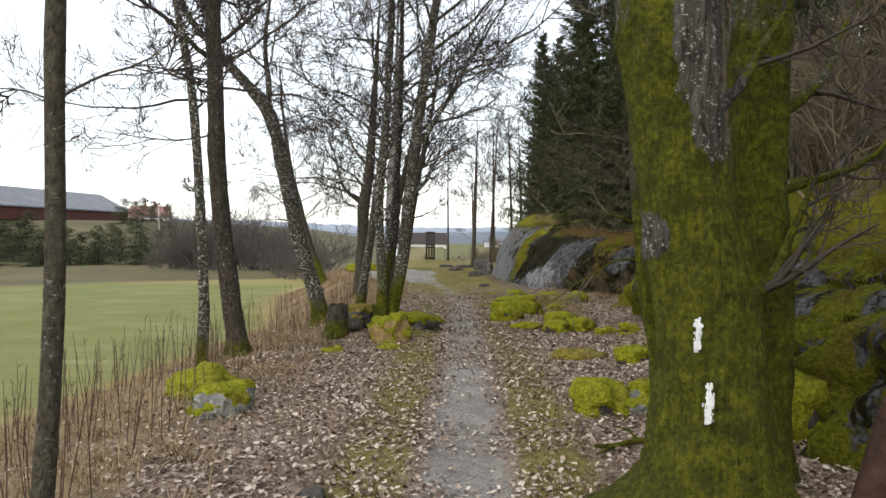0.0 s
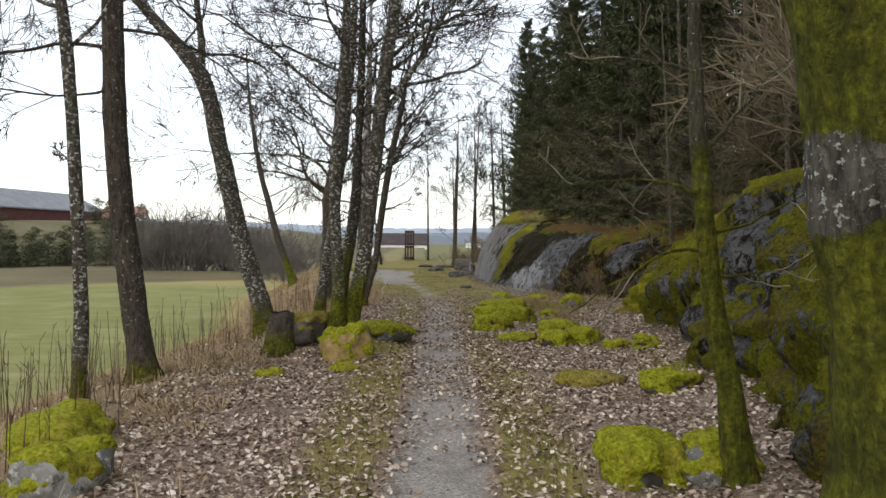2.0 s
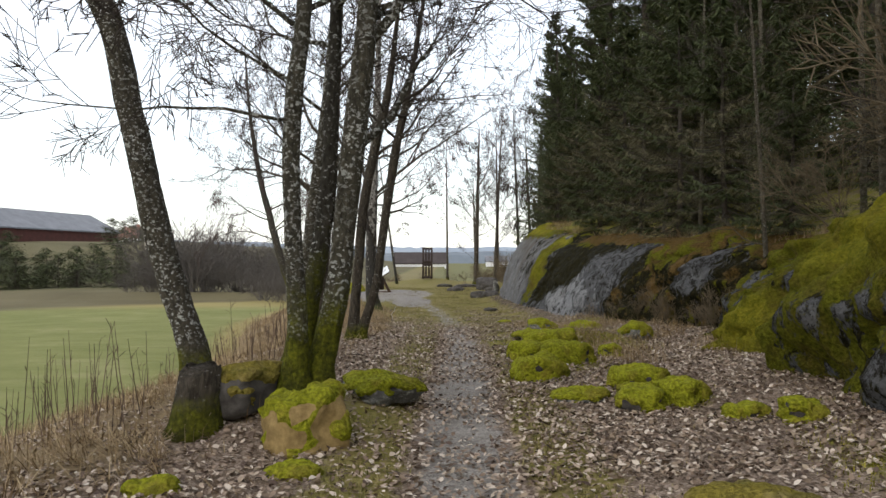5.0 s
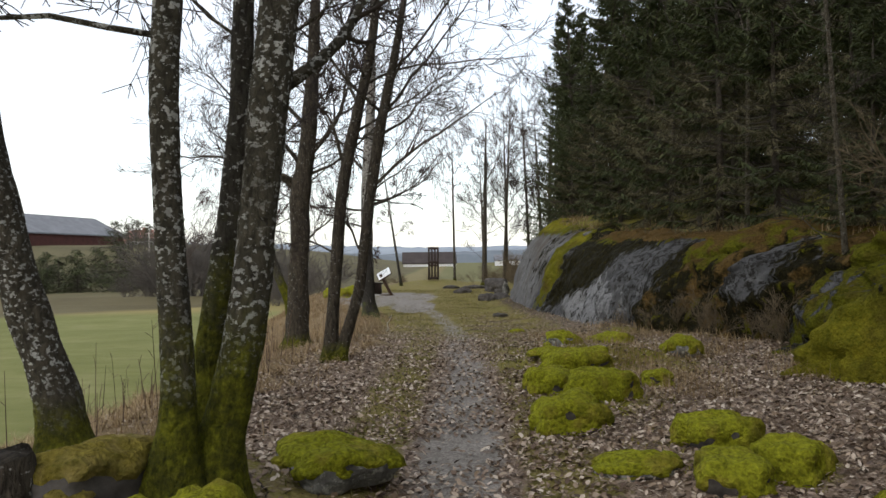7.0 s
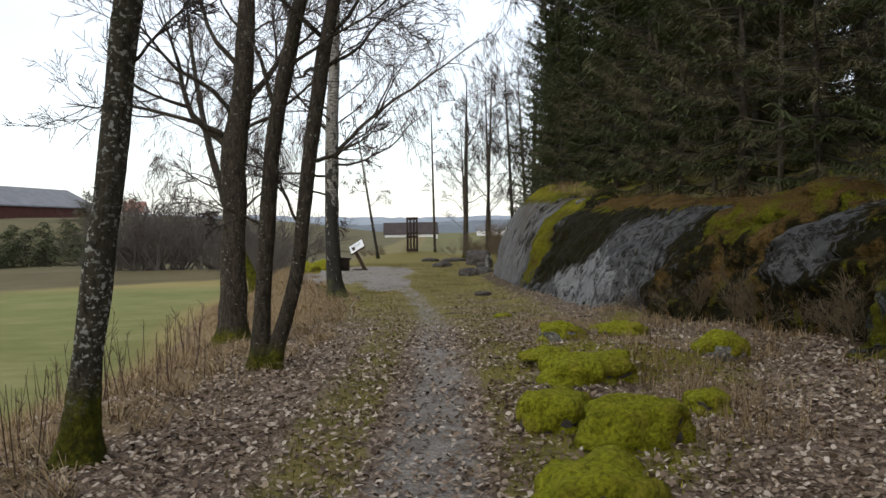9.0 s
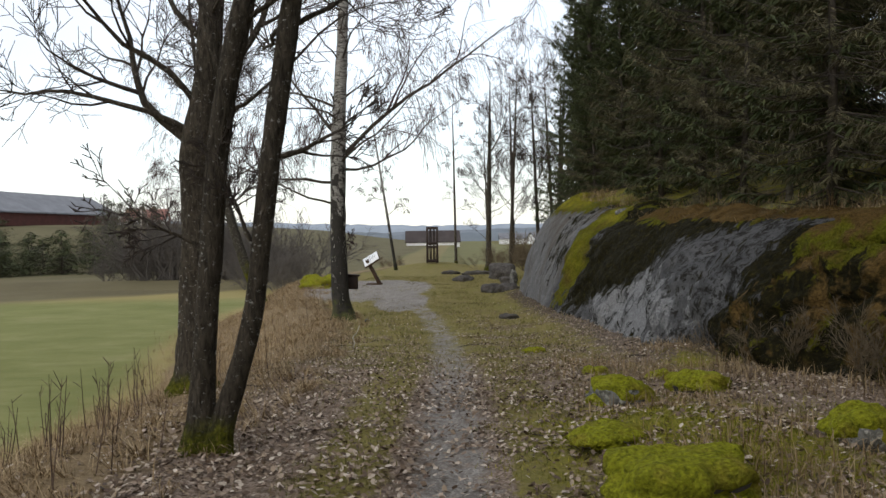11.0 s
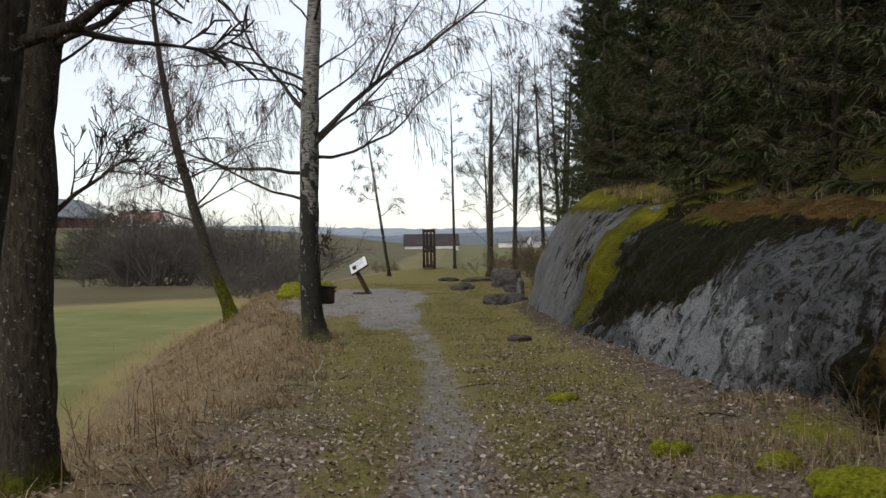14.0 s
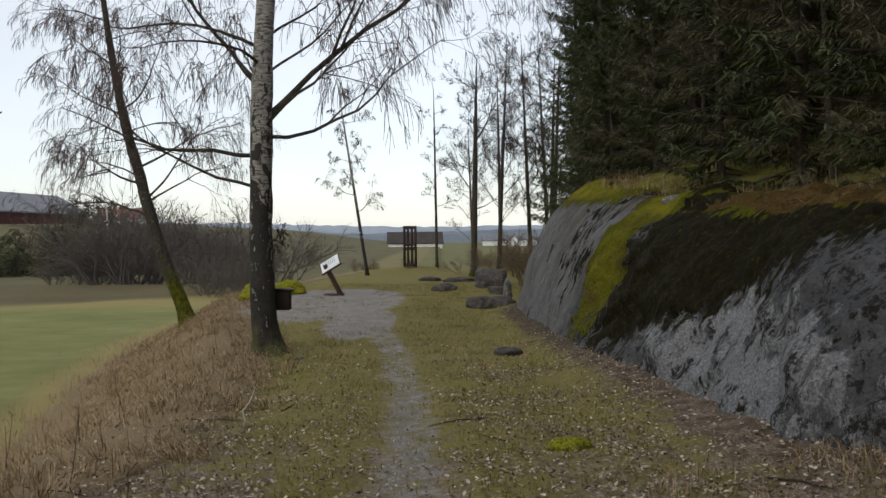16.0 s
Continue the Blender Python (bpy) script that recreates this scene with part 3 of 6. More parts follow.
def axis(dense0, dense1, step, lo, hi, growth=1.18):
    a = list(np.arange(dense0, dense1 + 1e-6, step))
    s = step
    while a[0] > lo:
        s *= growth
        a.insert(0, a[0] - s)
    s = step
    while a[-1] < hi:
        s *= growth
        a.append(a[-1] + s)
    return a


def build_ground():
    xs, ys = axis(-6.0, 5.2, 0.13, -3500, 3500), axis(1.0, 44.0, 0.17, -300, 4500, 1.12)
    verts = [(x, y, ground_z(x, y)) for y in ys for x in xs]
    n = len(xs)
    faces = [(j * n + i, j * n + i + 1, j * n + n + i + 1, j * n + n + i) for j in range(len(ys) - 1) for i in range(n - 1)]
    ob = part("ground", verts, faces, GROUND)
    tagged(ob, "leaf-strewn trail ground with grass verges, bank and fields", "ground", kind="structure")
    rows = np.array([zones(v[0], v[1]) for v in verts], np.float32)
    for k, a in enumerate(("path", "grass", "leaf", "dry", "field", "brown", "moss")):
        at = ob.data.attributes.new(a, "FLOAT", "POINT")
        at.data.foreach_set("value", np.ascontiguousarray(rows[:, k]))
    return np.array(xs), np.array(ys), np.array([v[2] for v in verts]).reshape(len(ys), n), rows.reshape(len(ys), n, 7)


GRID = build_ground()


def bump_at(y, z, y0, z0, ry, rz):
    return max(0.0, 1 - ((y - y0) / ry) ** 2 - ((z - z0) / rz) ** 2)


def build_cliff():
    """The rock outcrop beside the trail: a slanting face, lumps, ledges and a rounded top."""
    ys = np.arange(-4.0, 41.2, 0.09)
    us = np.linspace(0, 1, 60)
    verts, moss, dark, straw, pale, slab = [], [], [], [], [], []
    for y in ys:
        xb = float(lerp_table(y, ROCK_X))
        top = float(lerp_table(y, ROCK_Z)) + 0.16 * noise.noise(Vector((y * 0.55, 3.1, 0))) + 0.07 * noise.noise(Vector((y * 1.9, 1.1, 0)))
        low = float(lerp_table(y, PATH_Z)) - 0.25
        for u in us:
            if u < 0.72:
                t = u / 0.72
                z = low + (top - low) * (0.93 * t + 0.07 * math.sin(t * math.pi / 2))
                x = xb - 0.12 + 1.05 * (t ** 1.35) + 0.45 * max(0.0, (t - 0.62) / 0.38) ** 2
            else:
                t = (u - 0.72) / 0.28
                z = top + 0.12 * math.sin(t * math.pi * 0.9) - 0.10 * t + 0.16 * noise.noise(Vector((y * 0.9, t, 5))) + 0.08 * noise.noise(Vector((y * 2.6, t * 2, 8)))
                x = xb + 1.38 + 0.95 * t
            h = (z - low) / (top - low)
            steep = 1 if u < 0.72 else max(0, 1 - (u - 0.72) / 0.2)
            p = Vector((x, y, z))
            rugged = 1.6 - 0.85 * float(smooth(23, 25, np.array(y))) - 0.50 * float(smooth(32.0, 33.5, np.array(y)))
            grain = 0.25 + 0.75 * min(1.0, rugged)
            d = 0.28 * rugged * noise.noise(p * 0.75) + 0.16 * rugged * noise.noise(p * 1.9 + Vector((9, 2, 1))) + grain * (0.07 * noise.noise(p * 4.5) + 0.04 * noise.noise(p * 9) + 0.02 * noise.noise(p * 19))
            crack = abs(noise.noise(Vector((y * 0.9 + z * 0.6, z * 1.3, 3.3))))
            d += -0.10 * max(0, 1 - crack / 0.09) * rugged
            if y < 24:
                d += 0.13 * noise.noise(p * 3.1 + Vector((2, 7, 1))) + 0.07 * noise.noise(p * 6.7)
                d += 0.35 * bump_at(y, z, 12.2, 1.5, 2.2, 1.0) + 0.14 * bump_at(y, z, 17.3, 0.3, 0.8, 0.5) + 0.25 * bump_at(y, z, 8, 0.6, 2.5, 1.2)
                d += 0.25 * bump_at(y, z, 15.0, 1.0, 1.2, 1.0)
            x -= d * steep
            z += 0.5 * d * (1 - steep) if u > 0.72 else 0.15 * d
            verts.append((x, y, z))
            up = smooth(0.75, 1.0, np.array(h))
            slab.append(float(smooth(32.9, 33.7, np.array(y + 0.35 * z))) * 0.95)
            pale.append(0.75 * bump_at(y, z, 36.5, 0.6, 3.2, 1.5) + 0.72 * bump_at(y, z, 27.6, 0.1, 3.6, 1.2) + 0.3 * bump_at(y, z, 12.0, 1.8, 1.2, 0.7))
            y0, y = y, y + 0.55 * noise.noise(Vector((z * 1.3, y * 0.7, 2.2))) + 0.2 * noise.noise(Vector((z * 3.5, y * 2.5, 5.2)))
            if y < 19.5:
                k = 0.57 + 0.30 * float(up) + 0.55 * bump_at(y, z, 17.2, 0.3, 1.4, 0.7) + 0.4 * bump_at(y, z, 14.4, 1.7, 2.4, 0.9) - 0.35 * bump_at(y, z, 11.3, 1.6, 1.0, 0.7) - 0.4 * bump_at(y, z, 12.6, 0.35, 0.35, 0.5)
                moss.append(k)
                dark.append(0.42 - 0.25 * float(up))
                straw.append(0.15)
            elif y < 24.2:
                bald = 0.8 * bump_at(y, z, 21.2, 1.05, 0.8, 0.55)
                moss.append(0.36 + 0.22 * float(up) + 0.35 * bump_at(y, z, 23.2, 1.5, 1.2, 0.6) - 0.6 * bald)
                dark.append(0.72 - 0.75 * bald)
                straw.append(0.44 + 0.15 * float(up) - 0.6 * bald)
            else:
                ledge = float(smooth(0.86, 0.98, np.array(h)))
                k = 0.02 + 0.85 * bump_at(y, z, 32.5, 0.9, 0.75, 1.7) + 0.7 * bump_at(y, z, 36.8, 2.3, 3.2, 0.6) + 0.45 * ledge + 0.25 * bump_at(y, z, 29.7, 1.3, 1.6, 0.6)
                moss.append(k)
                zb = float(lerp_table(y, [(25.6, 1.75), (27.0, 1.3), (28.5, 0.7), (30, 0.3), (31.4, -0.2)]))
                dk = 0.30 + 0.66 * float(smooth(zb - 0.4, zb + 0.45, np.array(z))) * float(smooth(32.6, 31.2, np.array(y))) + 0.5 * bump_at(y, z, 23.9, 0.7, 0.9, 1.4)
                if y > 33:
                    dk = 0.24 + 0.3 * bump_at(y, z, 34, 1.6, 1.2, 1.8)
                dark.append(dk)
                straw.append((0.62 + 0.5 * noise.noise(Vector((y * 0.8, z, 7)))) * float(smooth(0.90, 1.02, np.array(h))) if y < 31 else 0.25 * ledge)
            y = y0
    n = len(us)
    faces = [(j * n + i, j * n + n + i, j * n + n + i + 1, j * n + i + 1) for j in range(len(ys) - 1) for i in range(n - 1)]
    ob = part("rock_outcrop", verts, faces, CLIFF)
    tagged(ob, "grey granite outcrop with moss and dark wet streaks", "rock face", kind="structure")
    for a, vals in (("moss", moss), ("dark", dark), ("straw", straw), ("pale", pale), ("slab", slab)):
        ob.data.attributes.new(a, "FLOAT", "POINT").data.foreach_set("value", np.array(vals, np.float32))


build_cliff()


# ---- trees ----
def grow(lines, p, d, length, r, level, rng, o):
    """Adds a branch and its side branches to lines, as (level, points, radii)."""
    n = (9, 5, 3, o.get("tip", 1))[level]
    pts, radii, dirs = [p.copy()], [r], [d.copy()]
    q, h = p.copy(), d.copy()
    for i in range(n):
        w = o["wander"] * (1.0 if level else 1.05)
        h = h + Vector((rng.uniform(-w, w), rng.uniform(-w, w), rng.uniform(-w, w)))
        h.z += o["up"][level] / n
        h.normalize()
        q = q + h * (length / n)
        pts.append(q.copy())
        radii.append(max(o.get("least", 0.0036), r * (1 - 0.82 * (i + 1) / n)))
        dirs.append(h.copy())
    lines.append((level, pts, radii))
    if level >= o["depth"]:
        return
    for k in range(o["kids"][level]):
        t = rng.uniform(0.22, 1.0) ** 0.85
        i = min(n - 1, int(t * n))
        a = pts[i].lerp(pts[i + 1], t * n - i)
        side = dirs[i].cross(Vector((rng.uniform(-1, 1), rng.uniform(-1, 1), rng.uniform(-1, 1)))).normalized()
        ang = rng.uniform(0.5, 0.95)
        e = (dirs[i] * math.cos(ang) + side * math.sin(ang)).normalized()
        le = length * rng.uniform(0.38, 0.66) * (1 - 0.35 * t)
        if level + 1 == o["depth"]:
            le *= o["last"]
        grow(lines, a, e, le, max(o.get("least", 0.0040), radii[i] * rng.uniform(0.45, 0.65)), level + 1, rng, o)


SPREADING = dict(depth=3, kids=(8, 7, 4, 0), up=(0.35, 0.3, 0.2, 0.1), wander=0.27, last=1.15)
WEEPING = dict(depth=3, tip=2, kids=(8, 6, 5, 0), up=(0.25, 0.1, -0.9, -2.6), wander=0.27, last=1.5)
POLE = dict(depth=2, kids=(8, 5, 0, 0), up=(0.3, 0.25, 0.2, 0.1), wander=0.25, last=1.2)
EDGE = dict(depth=3, kids=(7, 6, 3, 0), up=(0.6, 0.5, 0.4, 0.1), wander=0.2, last=1.1, least=0.0055)
SPARSE = dict(depth=3, kids=(7, 6, 4, 0), up=(0.3, 0.25, 0.2, 0.1), wander=0.22, last=1.0)


def bare_tree(name, label, base, spines, limbs, bark, twig, seed, habit=SPREADING, auto=(0, 0, 0, 0), sides=14, bumpy=0.06, group="", barks=None):
    """A leafless tree. spines: trunks as rows (x, y, z, radius); limbs: (trunk, z, compass degrees, rise, length, radius);
    auto: number of further limbs, lowest and highest z, length."""
    rng = random.Random(seed)
    tree = thing(name, base, label, "tree", group)
    o = Vector(base)
    crown = Soup()
    for s, spine in enumerate(spines):
        rows = spline(spine, 8)
        pts = [Vector(r[:3]) - o for r in rows]
        rad = [max(0.006, r[3]) for r in rows]
        t = Soup().tube(pts, rad, sides)
        for i, v in enumerate(t.v):
            k = min(i // sides, len(pts) - 1)
            out = v - pts[k]
            w = noise.noise(Vector((v.x * 6, v.y * 6, v.z * 2.2 + seed))) * bumpy * 3 + noise.noise(v * 17) * bumpy + noise.noise(v * 31) * bumpy * 0.6
            foot = max(0.0, 1 - v.z / 0.45) ** 2 * (0.45 + 0.35 * math.sin(math.atan2(out.y, out.x) * 4 + seed)) if s == 0 or v.z < 0.5 else 0
            t.v[i] = pts[k] + out * (1 + w + foot)
        t.make("trunk", (barks or {}).get(s, bark), tree)

        def at(z):
            for k in range(len(pts) - 1):
                if pts[k + 1].z + o.z >= z:
                    f = (z - pts[k].z - o.z) / max(1e-4, pts[k + 1].z - pts[k].z)
                    return pts[k].lerp(pts[k + 1], f), rad[k]
            return pts[-1], rad[-1]

        todo = [(z, c, rise, le, r) for (tr, z, c, rise, le, r) in limbs if tr == s]
        count, z0, z1, le = auto
        hi = min(z1, pts[-1].z + o.z)
        for k in range(count if s == 0 else int(count * 0.8)):
            z = z0 + (hi - z0) * (k + rng.random()) / max(1, count)
            f = (z - z0) / max(0.1, z1 - z0)
            todo.append((z, k * 137.5 + rng.uniform(-35, 35) + 70 * s, rng.uniform(0.25, 0.9), le * rng.uniform(0.6, 1.1) * (1 - 0.5 * f), None))
        todo.append((pts[-1].z + o.z - 0.05, rng.uniform(0, 360), 4.0, le * 0.6, rad[-1] * 0.9))
        for z, c, rise, le1, r in todo:
            p, tr = at(z)
            d = Vector((math.cos(radians(c)), math.sin(radians(c)), rise)).normalized()
            lines = []
            r = r or min(tr * 0.45, 0.008 + 0.008 * le1)
            grow(lines, p, d, le1, r, 0, rng, habit)
            limb = Soup()
            for level, q, rr in lines:
                if level == 0:
                    limb.tube(q, rr, 6)
                elif level == 1:
                    crown.tube(q, rr, 4, False)
                else:
                    crown.tube(q, rr, 3, False)
            limb.make("limb", bark if bark is not BIRCH else ALDER, tree)
    crown.make("crown", twig, tree, "fine leafless twigs")
    return tree


def on_ground(x, y, sink=0.06):
    return (x, y, ground_z(x, y) - sink)


def straight(x, y, z0, top, r0, r1, lean=(0, 0)):
    return [(x, y, z0, r0), (x + lean[0] * 0.3, y + lean[1] * 0.3, z0 + (top - z0) * 0.3, r0 * 0.86), (x + lean[0] * 0.65, y + lean[1] * 0.65, z0 + (top - z0) * 0.65, r0 * 0.55 + r1 * 0.3), (x + lean[0], y + lean[1], top, r1)]


# the big mossy oak with painted blazes
oak = bare_tree("oak_tree", "thick double-stemmed oak covered in green moss, bare", (1.5, 4.75, -0.15),
    [[(1.52, 4.75, -0.3, 0.50), (1.55, 4.78, 0.05, 0.43), (1.57, 4.8, 0.3, 0.385), (1.56, 4.8, 0.6, 0.34), (1.54, 4.8, 0.95, 0.30), (1.41, 4.8, 1.65, 0.255), (1.32, 4.8, 2.3, 0.265), (1.28, 4.82, 2.9, 0.29), (1.1, 4.9, 4.2, 0.2), (0.9, 5.0, 6.2, 0.11)],
     [(1.85, 5.25, -0.2, 0.3), (2.08, 5.4, 0.6, 0.2), (2.1, 5.45, 1.3, 0.185), (2.06, 5.45, 2.0, 0.18), (2.06, 5.45, 2.9, 0.19), (2.2, 5.6, 4.6, 0.14), (2.5, 5.7, 6.5, 0.07)]],
    [(0, 2.0, -10, 0.75, 1.6, 0.045), (1, 2.25, -12, 0.25, 1.5, 0.045), (1, 1.75, 5, 0.85, 1.6, 0.035), (0, 0.85, 15, 0.95, 1.5, 0.06), (0, 2.75, 170, 2.6, 1.8, 0.1)],
    OAK, TWIG, 3, SPARSE, (6, 3.6, 6.2, 2.4), 40, 0.055)


def blaze(z, h, c0, seed):
    """A flaking patch of white paint on the oak, following its curve."""
    rng = random.Random(seed)
    rows = {0.98: (1.54, 4.8, 0.30), 0.62: (1.56, 4.8, 0.34)}
    x0, y0, r = rows[z]
    s = Soup()
    for k in range(120):
        a = radians(c0 + rng.gauss(0, 1.5))
        zz = z + rng.uniform(-h, h)
        w = rng.uniform(0.004, 0.010)
        rr = r * 1.08 + 0.012
        c = Vector((x0 + math.cos(a) * rr, y0 + math.sin(a) * rr, zz))
        m = pose(0, 0, 0, rng.uniform(-10, 10), rng.uniform(-8, 8), c0 + 90 + rng.uniform(-4, 4))
        s.box(c, (w, 0.006, w * rng.uniform(1.5, 5.0)), m.to_3x3(), 0.001)
    ob = s.make("paint_blaze", PAINT, oak, "flaking white trail blaze")
    ob.matrix_parent_inverse = Matrix.Translation((-1.5, -4.75, 0.15))


blaze(0.98, 0.085, 242.5, 1)
blaze(0.62, 0.10, 250, 2)

bare_tree("young_oak", "slim mossy sapling with a white paint spot", on_ground(2.02, 7.5),
    [[(2.02, 7.5, -0.15, 0.10), (1.93, 7.5, 0.5, 0.075), (1.83, 7.5, 1.0, 0.065), (1.76, 7.5, 1.65, 0.055), (1.70, 7.5, 2.6, 0.04), (1.72, 7.5, 4.0, 0.02)]],
    [(0, 1.3, 178, 0.45, 0.95, 0.012), (0, 1.62, 165, 0.55, 0.8, 0.010), (0, 1.4, -10, 0.4, 0.8, 0.012), (0, 1.15, 20, 0.4, 0.7, 0.010)], MOSSY_BARK, PALE_BROWN, 5, dict(depth=2, kids=(3, 2, 0, 0), up=(0.3, 0.25, 0.2, 0.1), wander=0.3, last=1.0), (5, 1.6, 3.8, 1.0), 10)

# trees along the bank
bare_tree("young_tree", "slender grey-brown tree with yellow lichen, leafless", on_ground(-1.9, 3.9),
    [[(-1.91, 3.9, -0.25, 0.062), (-1.87, 3.9, 0.26, 0.054), (-1.83, 3.9, 0.9, 0.050), (-1.815, 3.9, 1.5, 0.048), (-1.815, 3.9, 2.6, 0.046), (-1.75, 3.9, 4.2, 0.032), (-1.7, 3.9, 6.0, 0.012)]],
    [(0, 2.12, 8, 0.55, 0.9, 0.009), (0, 2.12, 190, 0.5, 0.5, 0.006)], YOUNG, TWIG, 7, SPARSE, (8, 2.7, 5.8, 1.2), 10, 0.03, "trees along the bank")
bare_tree("slender_aspen", "thin lichen-spotted tree rising behind a mossy stone", on_ground(-2.86, 9.86),
    [[(-2.85, 9.86, -0.3, 0.085), (-2.84, 9.86, 0.2, 0.066), (-2.83, 9.86, 0.81, 0.06), (-2.89, 9.86, 2.08, 0.055), (-2.99, 9.86, 3.28, 0.05), (-3.17, 9.86, 4.3, 0.042), (-3.4, 9.9, 6.5, 0.02)]],
    [(0, 1.95, 140, 0.7, 0.25, 0.02)], ASPEN, TWIG, 11, SPARSE, (10, 2.8, 6.3, 1.9), 10, 0.05, "trees along the bank")
bare_tree("alder_tree", "dark-barked leafless tree with a mossy foot", on_ground(-2.77, 11.3),
    [[(-2.72, 11.3, -0.4, 0.20), (-2.77, 11.3, -0.06, 0.15), (-2.83, 11.3, 0.42, 0.135), (-2.95, 11.3, 1.24, 0.125), (-3.07, 11.3, 2.47, 0.12), (-3.10, 11.3, 3.77, 0.11), (-3.13, 11.3, 4.75, 0.10), (-3.05, 11.3, 6.6, 0.06), (-2.95, 11.3, 8.2, 0.02)]],
    [(0, 4.05, 5, 0.9, 2.2, 0.035), (0, 3.85, 185, 0.5, 2.6, 0.04), (0, 3.3, 200, -0.25, 2.4, 0.022), (0, 2.9, 215, -0.3, 1.9, 0.016), (0, 3.5, 20, 0.1, 2.0, 0.02)], ALDER, TWIG, 13, SPREADING, (8, 3.6, 7.8, 2.4), 14, 0.05, "trees along the bank")
bare_tree("leaning_tree", "leaning lichen-spotted tree forking high, leafless", on_ground(-2.08, 14.5),
    [[(-2.03, 14.5, -0.3, 0.20), (-2.12, 14.5, 0.1, 0.165), (-2.2, 14.5, 0.47, 0.145), (-2.4, 14.5, 1.06, 0.13), (-2.6, 14.5, 1.83, 0.125), (-2.78, 14.5, 2.62, 0.12), (-3.04, 14.5, 3.62, 0.115), (-3.72, 14.5, 4.45, 0.08), (-4.5, 14.5, 5.4, 0.05), (-5.0, 14.5, 6.8, 0.02)],
     [(-3.05, 14.5, 3.5, 0.06), (-3.05, 14.52, 4.1, 0.05), (-3.12, 14.55, 5.0, 0.035), (-2.9, 14.6, 6.5, 0.015)]],
    [(1, 4.4, 170, 0.4, 1.2, 0.02), (0, 4.55, 200, -0.6, 1.6, 0.010), (1, 3.9, 150, 0.2, 1.6, 0.016), (0, 4.9, 185, -0.3, 2.0, 0.014)], ASPEN, TWIG, 17, SPREADING, (7, 3.8, 6.6, 2.2), 14, 0.05, "trees along the bank")
# the clump behind the boulder
bare_tree("aspen_clump", "clump of lichen-spotted stems with mossy feet", on_ground(-0.92, 13.3),
    [[(-0.97, 13.1, -0.2, 0.19), (-0.97, 13.1, 0.3, 0.125), (-0.95, 13.1, 0.57, 0.092), (-0.96, 13.1, 0.9, 0.076), (-0.98, 13.1, 1.3, 0.068), (-1.0, 13.1, 1.7, 0.066), (-1.0, 13.1, 2.1, 0.066), (-0.98, 13.1, 2.55, 0.066), (-0.90, 13.1, 3.3, 0.06), (-0.85, 13.1, 5.0, 0.045), (-0.8, 13.1, 7.5, 0.02)],
     [(-0.87, 13.25, -0.2, 0.19), (-0.81, 13.25, 0.32, 0.128), (-0.74, 13.25, 0.62, 0.108), (-0.67, 13.25, 0.99, 0.10), (-0.61, 13.25, 1.43, 0.094), (-0.57, 13.25, 1.91, 0.093), (-0.51, 13.25, 2.35, 0.093), (-0.40, 13.25, 3.4, 0.085), (-0.27, 13.25, 4.3, 0.08), (-0.1, 13.25, 5.6, 0.055), (0.05, 13.25, 7.6, 0.02)],
     [(-1.05, 13.6, -0.2, 0.17), (-0.99, 13.6, 0.39, 0.105), (-0.94, 13.6, 0.8, 0.082), (-0.86, 13.6, 1.3, 0.075), (-0.80, 13.6, 1.7, 0.07), (-0.77, 13.6, 2.0, 0.068), (-0.76, 13.6, 2.5, 0.055), (-0.74, 13.6, 2.9, 0.05), (-0.7, 13.6, 4.5, 0.04), (-0.7, 13.6, 6.5, 0.02)]],
    [(2, 2.0, 0, 1.7, 1.6, 0.05), (1, 2.9, 0, 1.3, 3.2, 0.05), (1, 3.2, 20, 0.6, 3.9, 0.03), (1, 3.6, -10, 0.7, 4.0, 0.03), (1, 4.4, 5, 0.6, 4.2, 0.03), (1, 4.9, -20, 0.9, 3.8, 0.03), (1, 5.3, 30, 0.8, 3.6, 0.028), (0, 3.0, 190, 0.6, 3.2, 0.022), (0, 2.3, 172, 0.15, 2.4, 0.016), (0, 2.6, 185, 0.4, 2.4, 0.014), (1, 4.0, 10, 0.35, 3.0, 0.026)], CLUMP, TWIG, 19, SPREADING, (12, 2.9, 7.6, 3.0), 14, 0.06, "trees along the bank", {2: MOSSY_STEM})
bare_tree("aspen_tree", "lichen-spotted leafless tree with a mossy foot", on_ground(-1.68, 16.8),
    [[(-1.72, 16.8, -0.3, 0.18), (-1.67, 16.8, -0.03, 0.125), (-1.61, 16.8, 0.48, 0.092), (-1.52, 16.8, 1.06, 0.086), (-1.43, 16.8, 1.67, 0.084), (-1.35, 16.8, 2.3, 0.082), (-1.26, 16.8, 2.95, 0.08), (-1.15, 16.8, 4.2, 0.065), (-1.05, 16.8, 6.0, 0.045), (-1.0, 16.8, 8.0, 0.02)]],
    [(0, 2.2, 30, 1.0, 0.8, 0.014), (0, 3.4, 5, 0.8, 3.2, 0.022), (0, 4.4, -10, 0.7, 3.2, 0.02), (0, 3.0, 185, 0.8, 2.2, 0.02)], ASPEN, TWIG, 23, SPREADING, (9, 2.7, 7.6, 2.4), 14, 0.05, "trees along the bank")
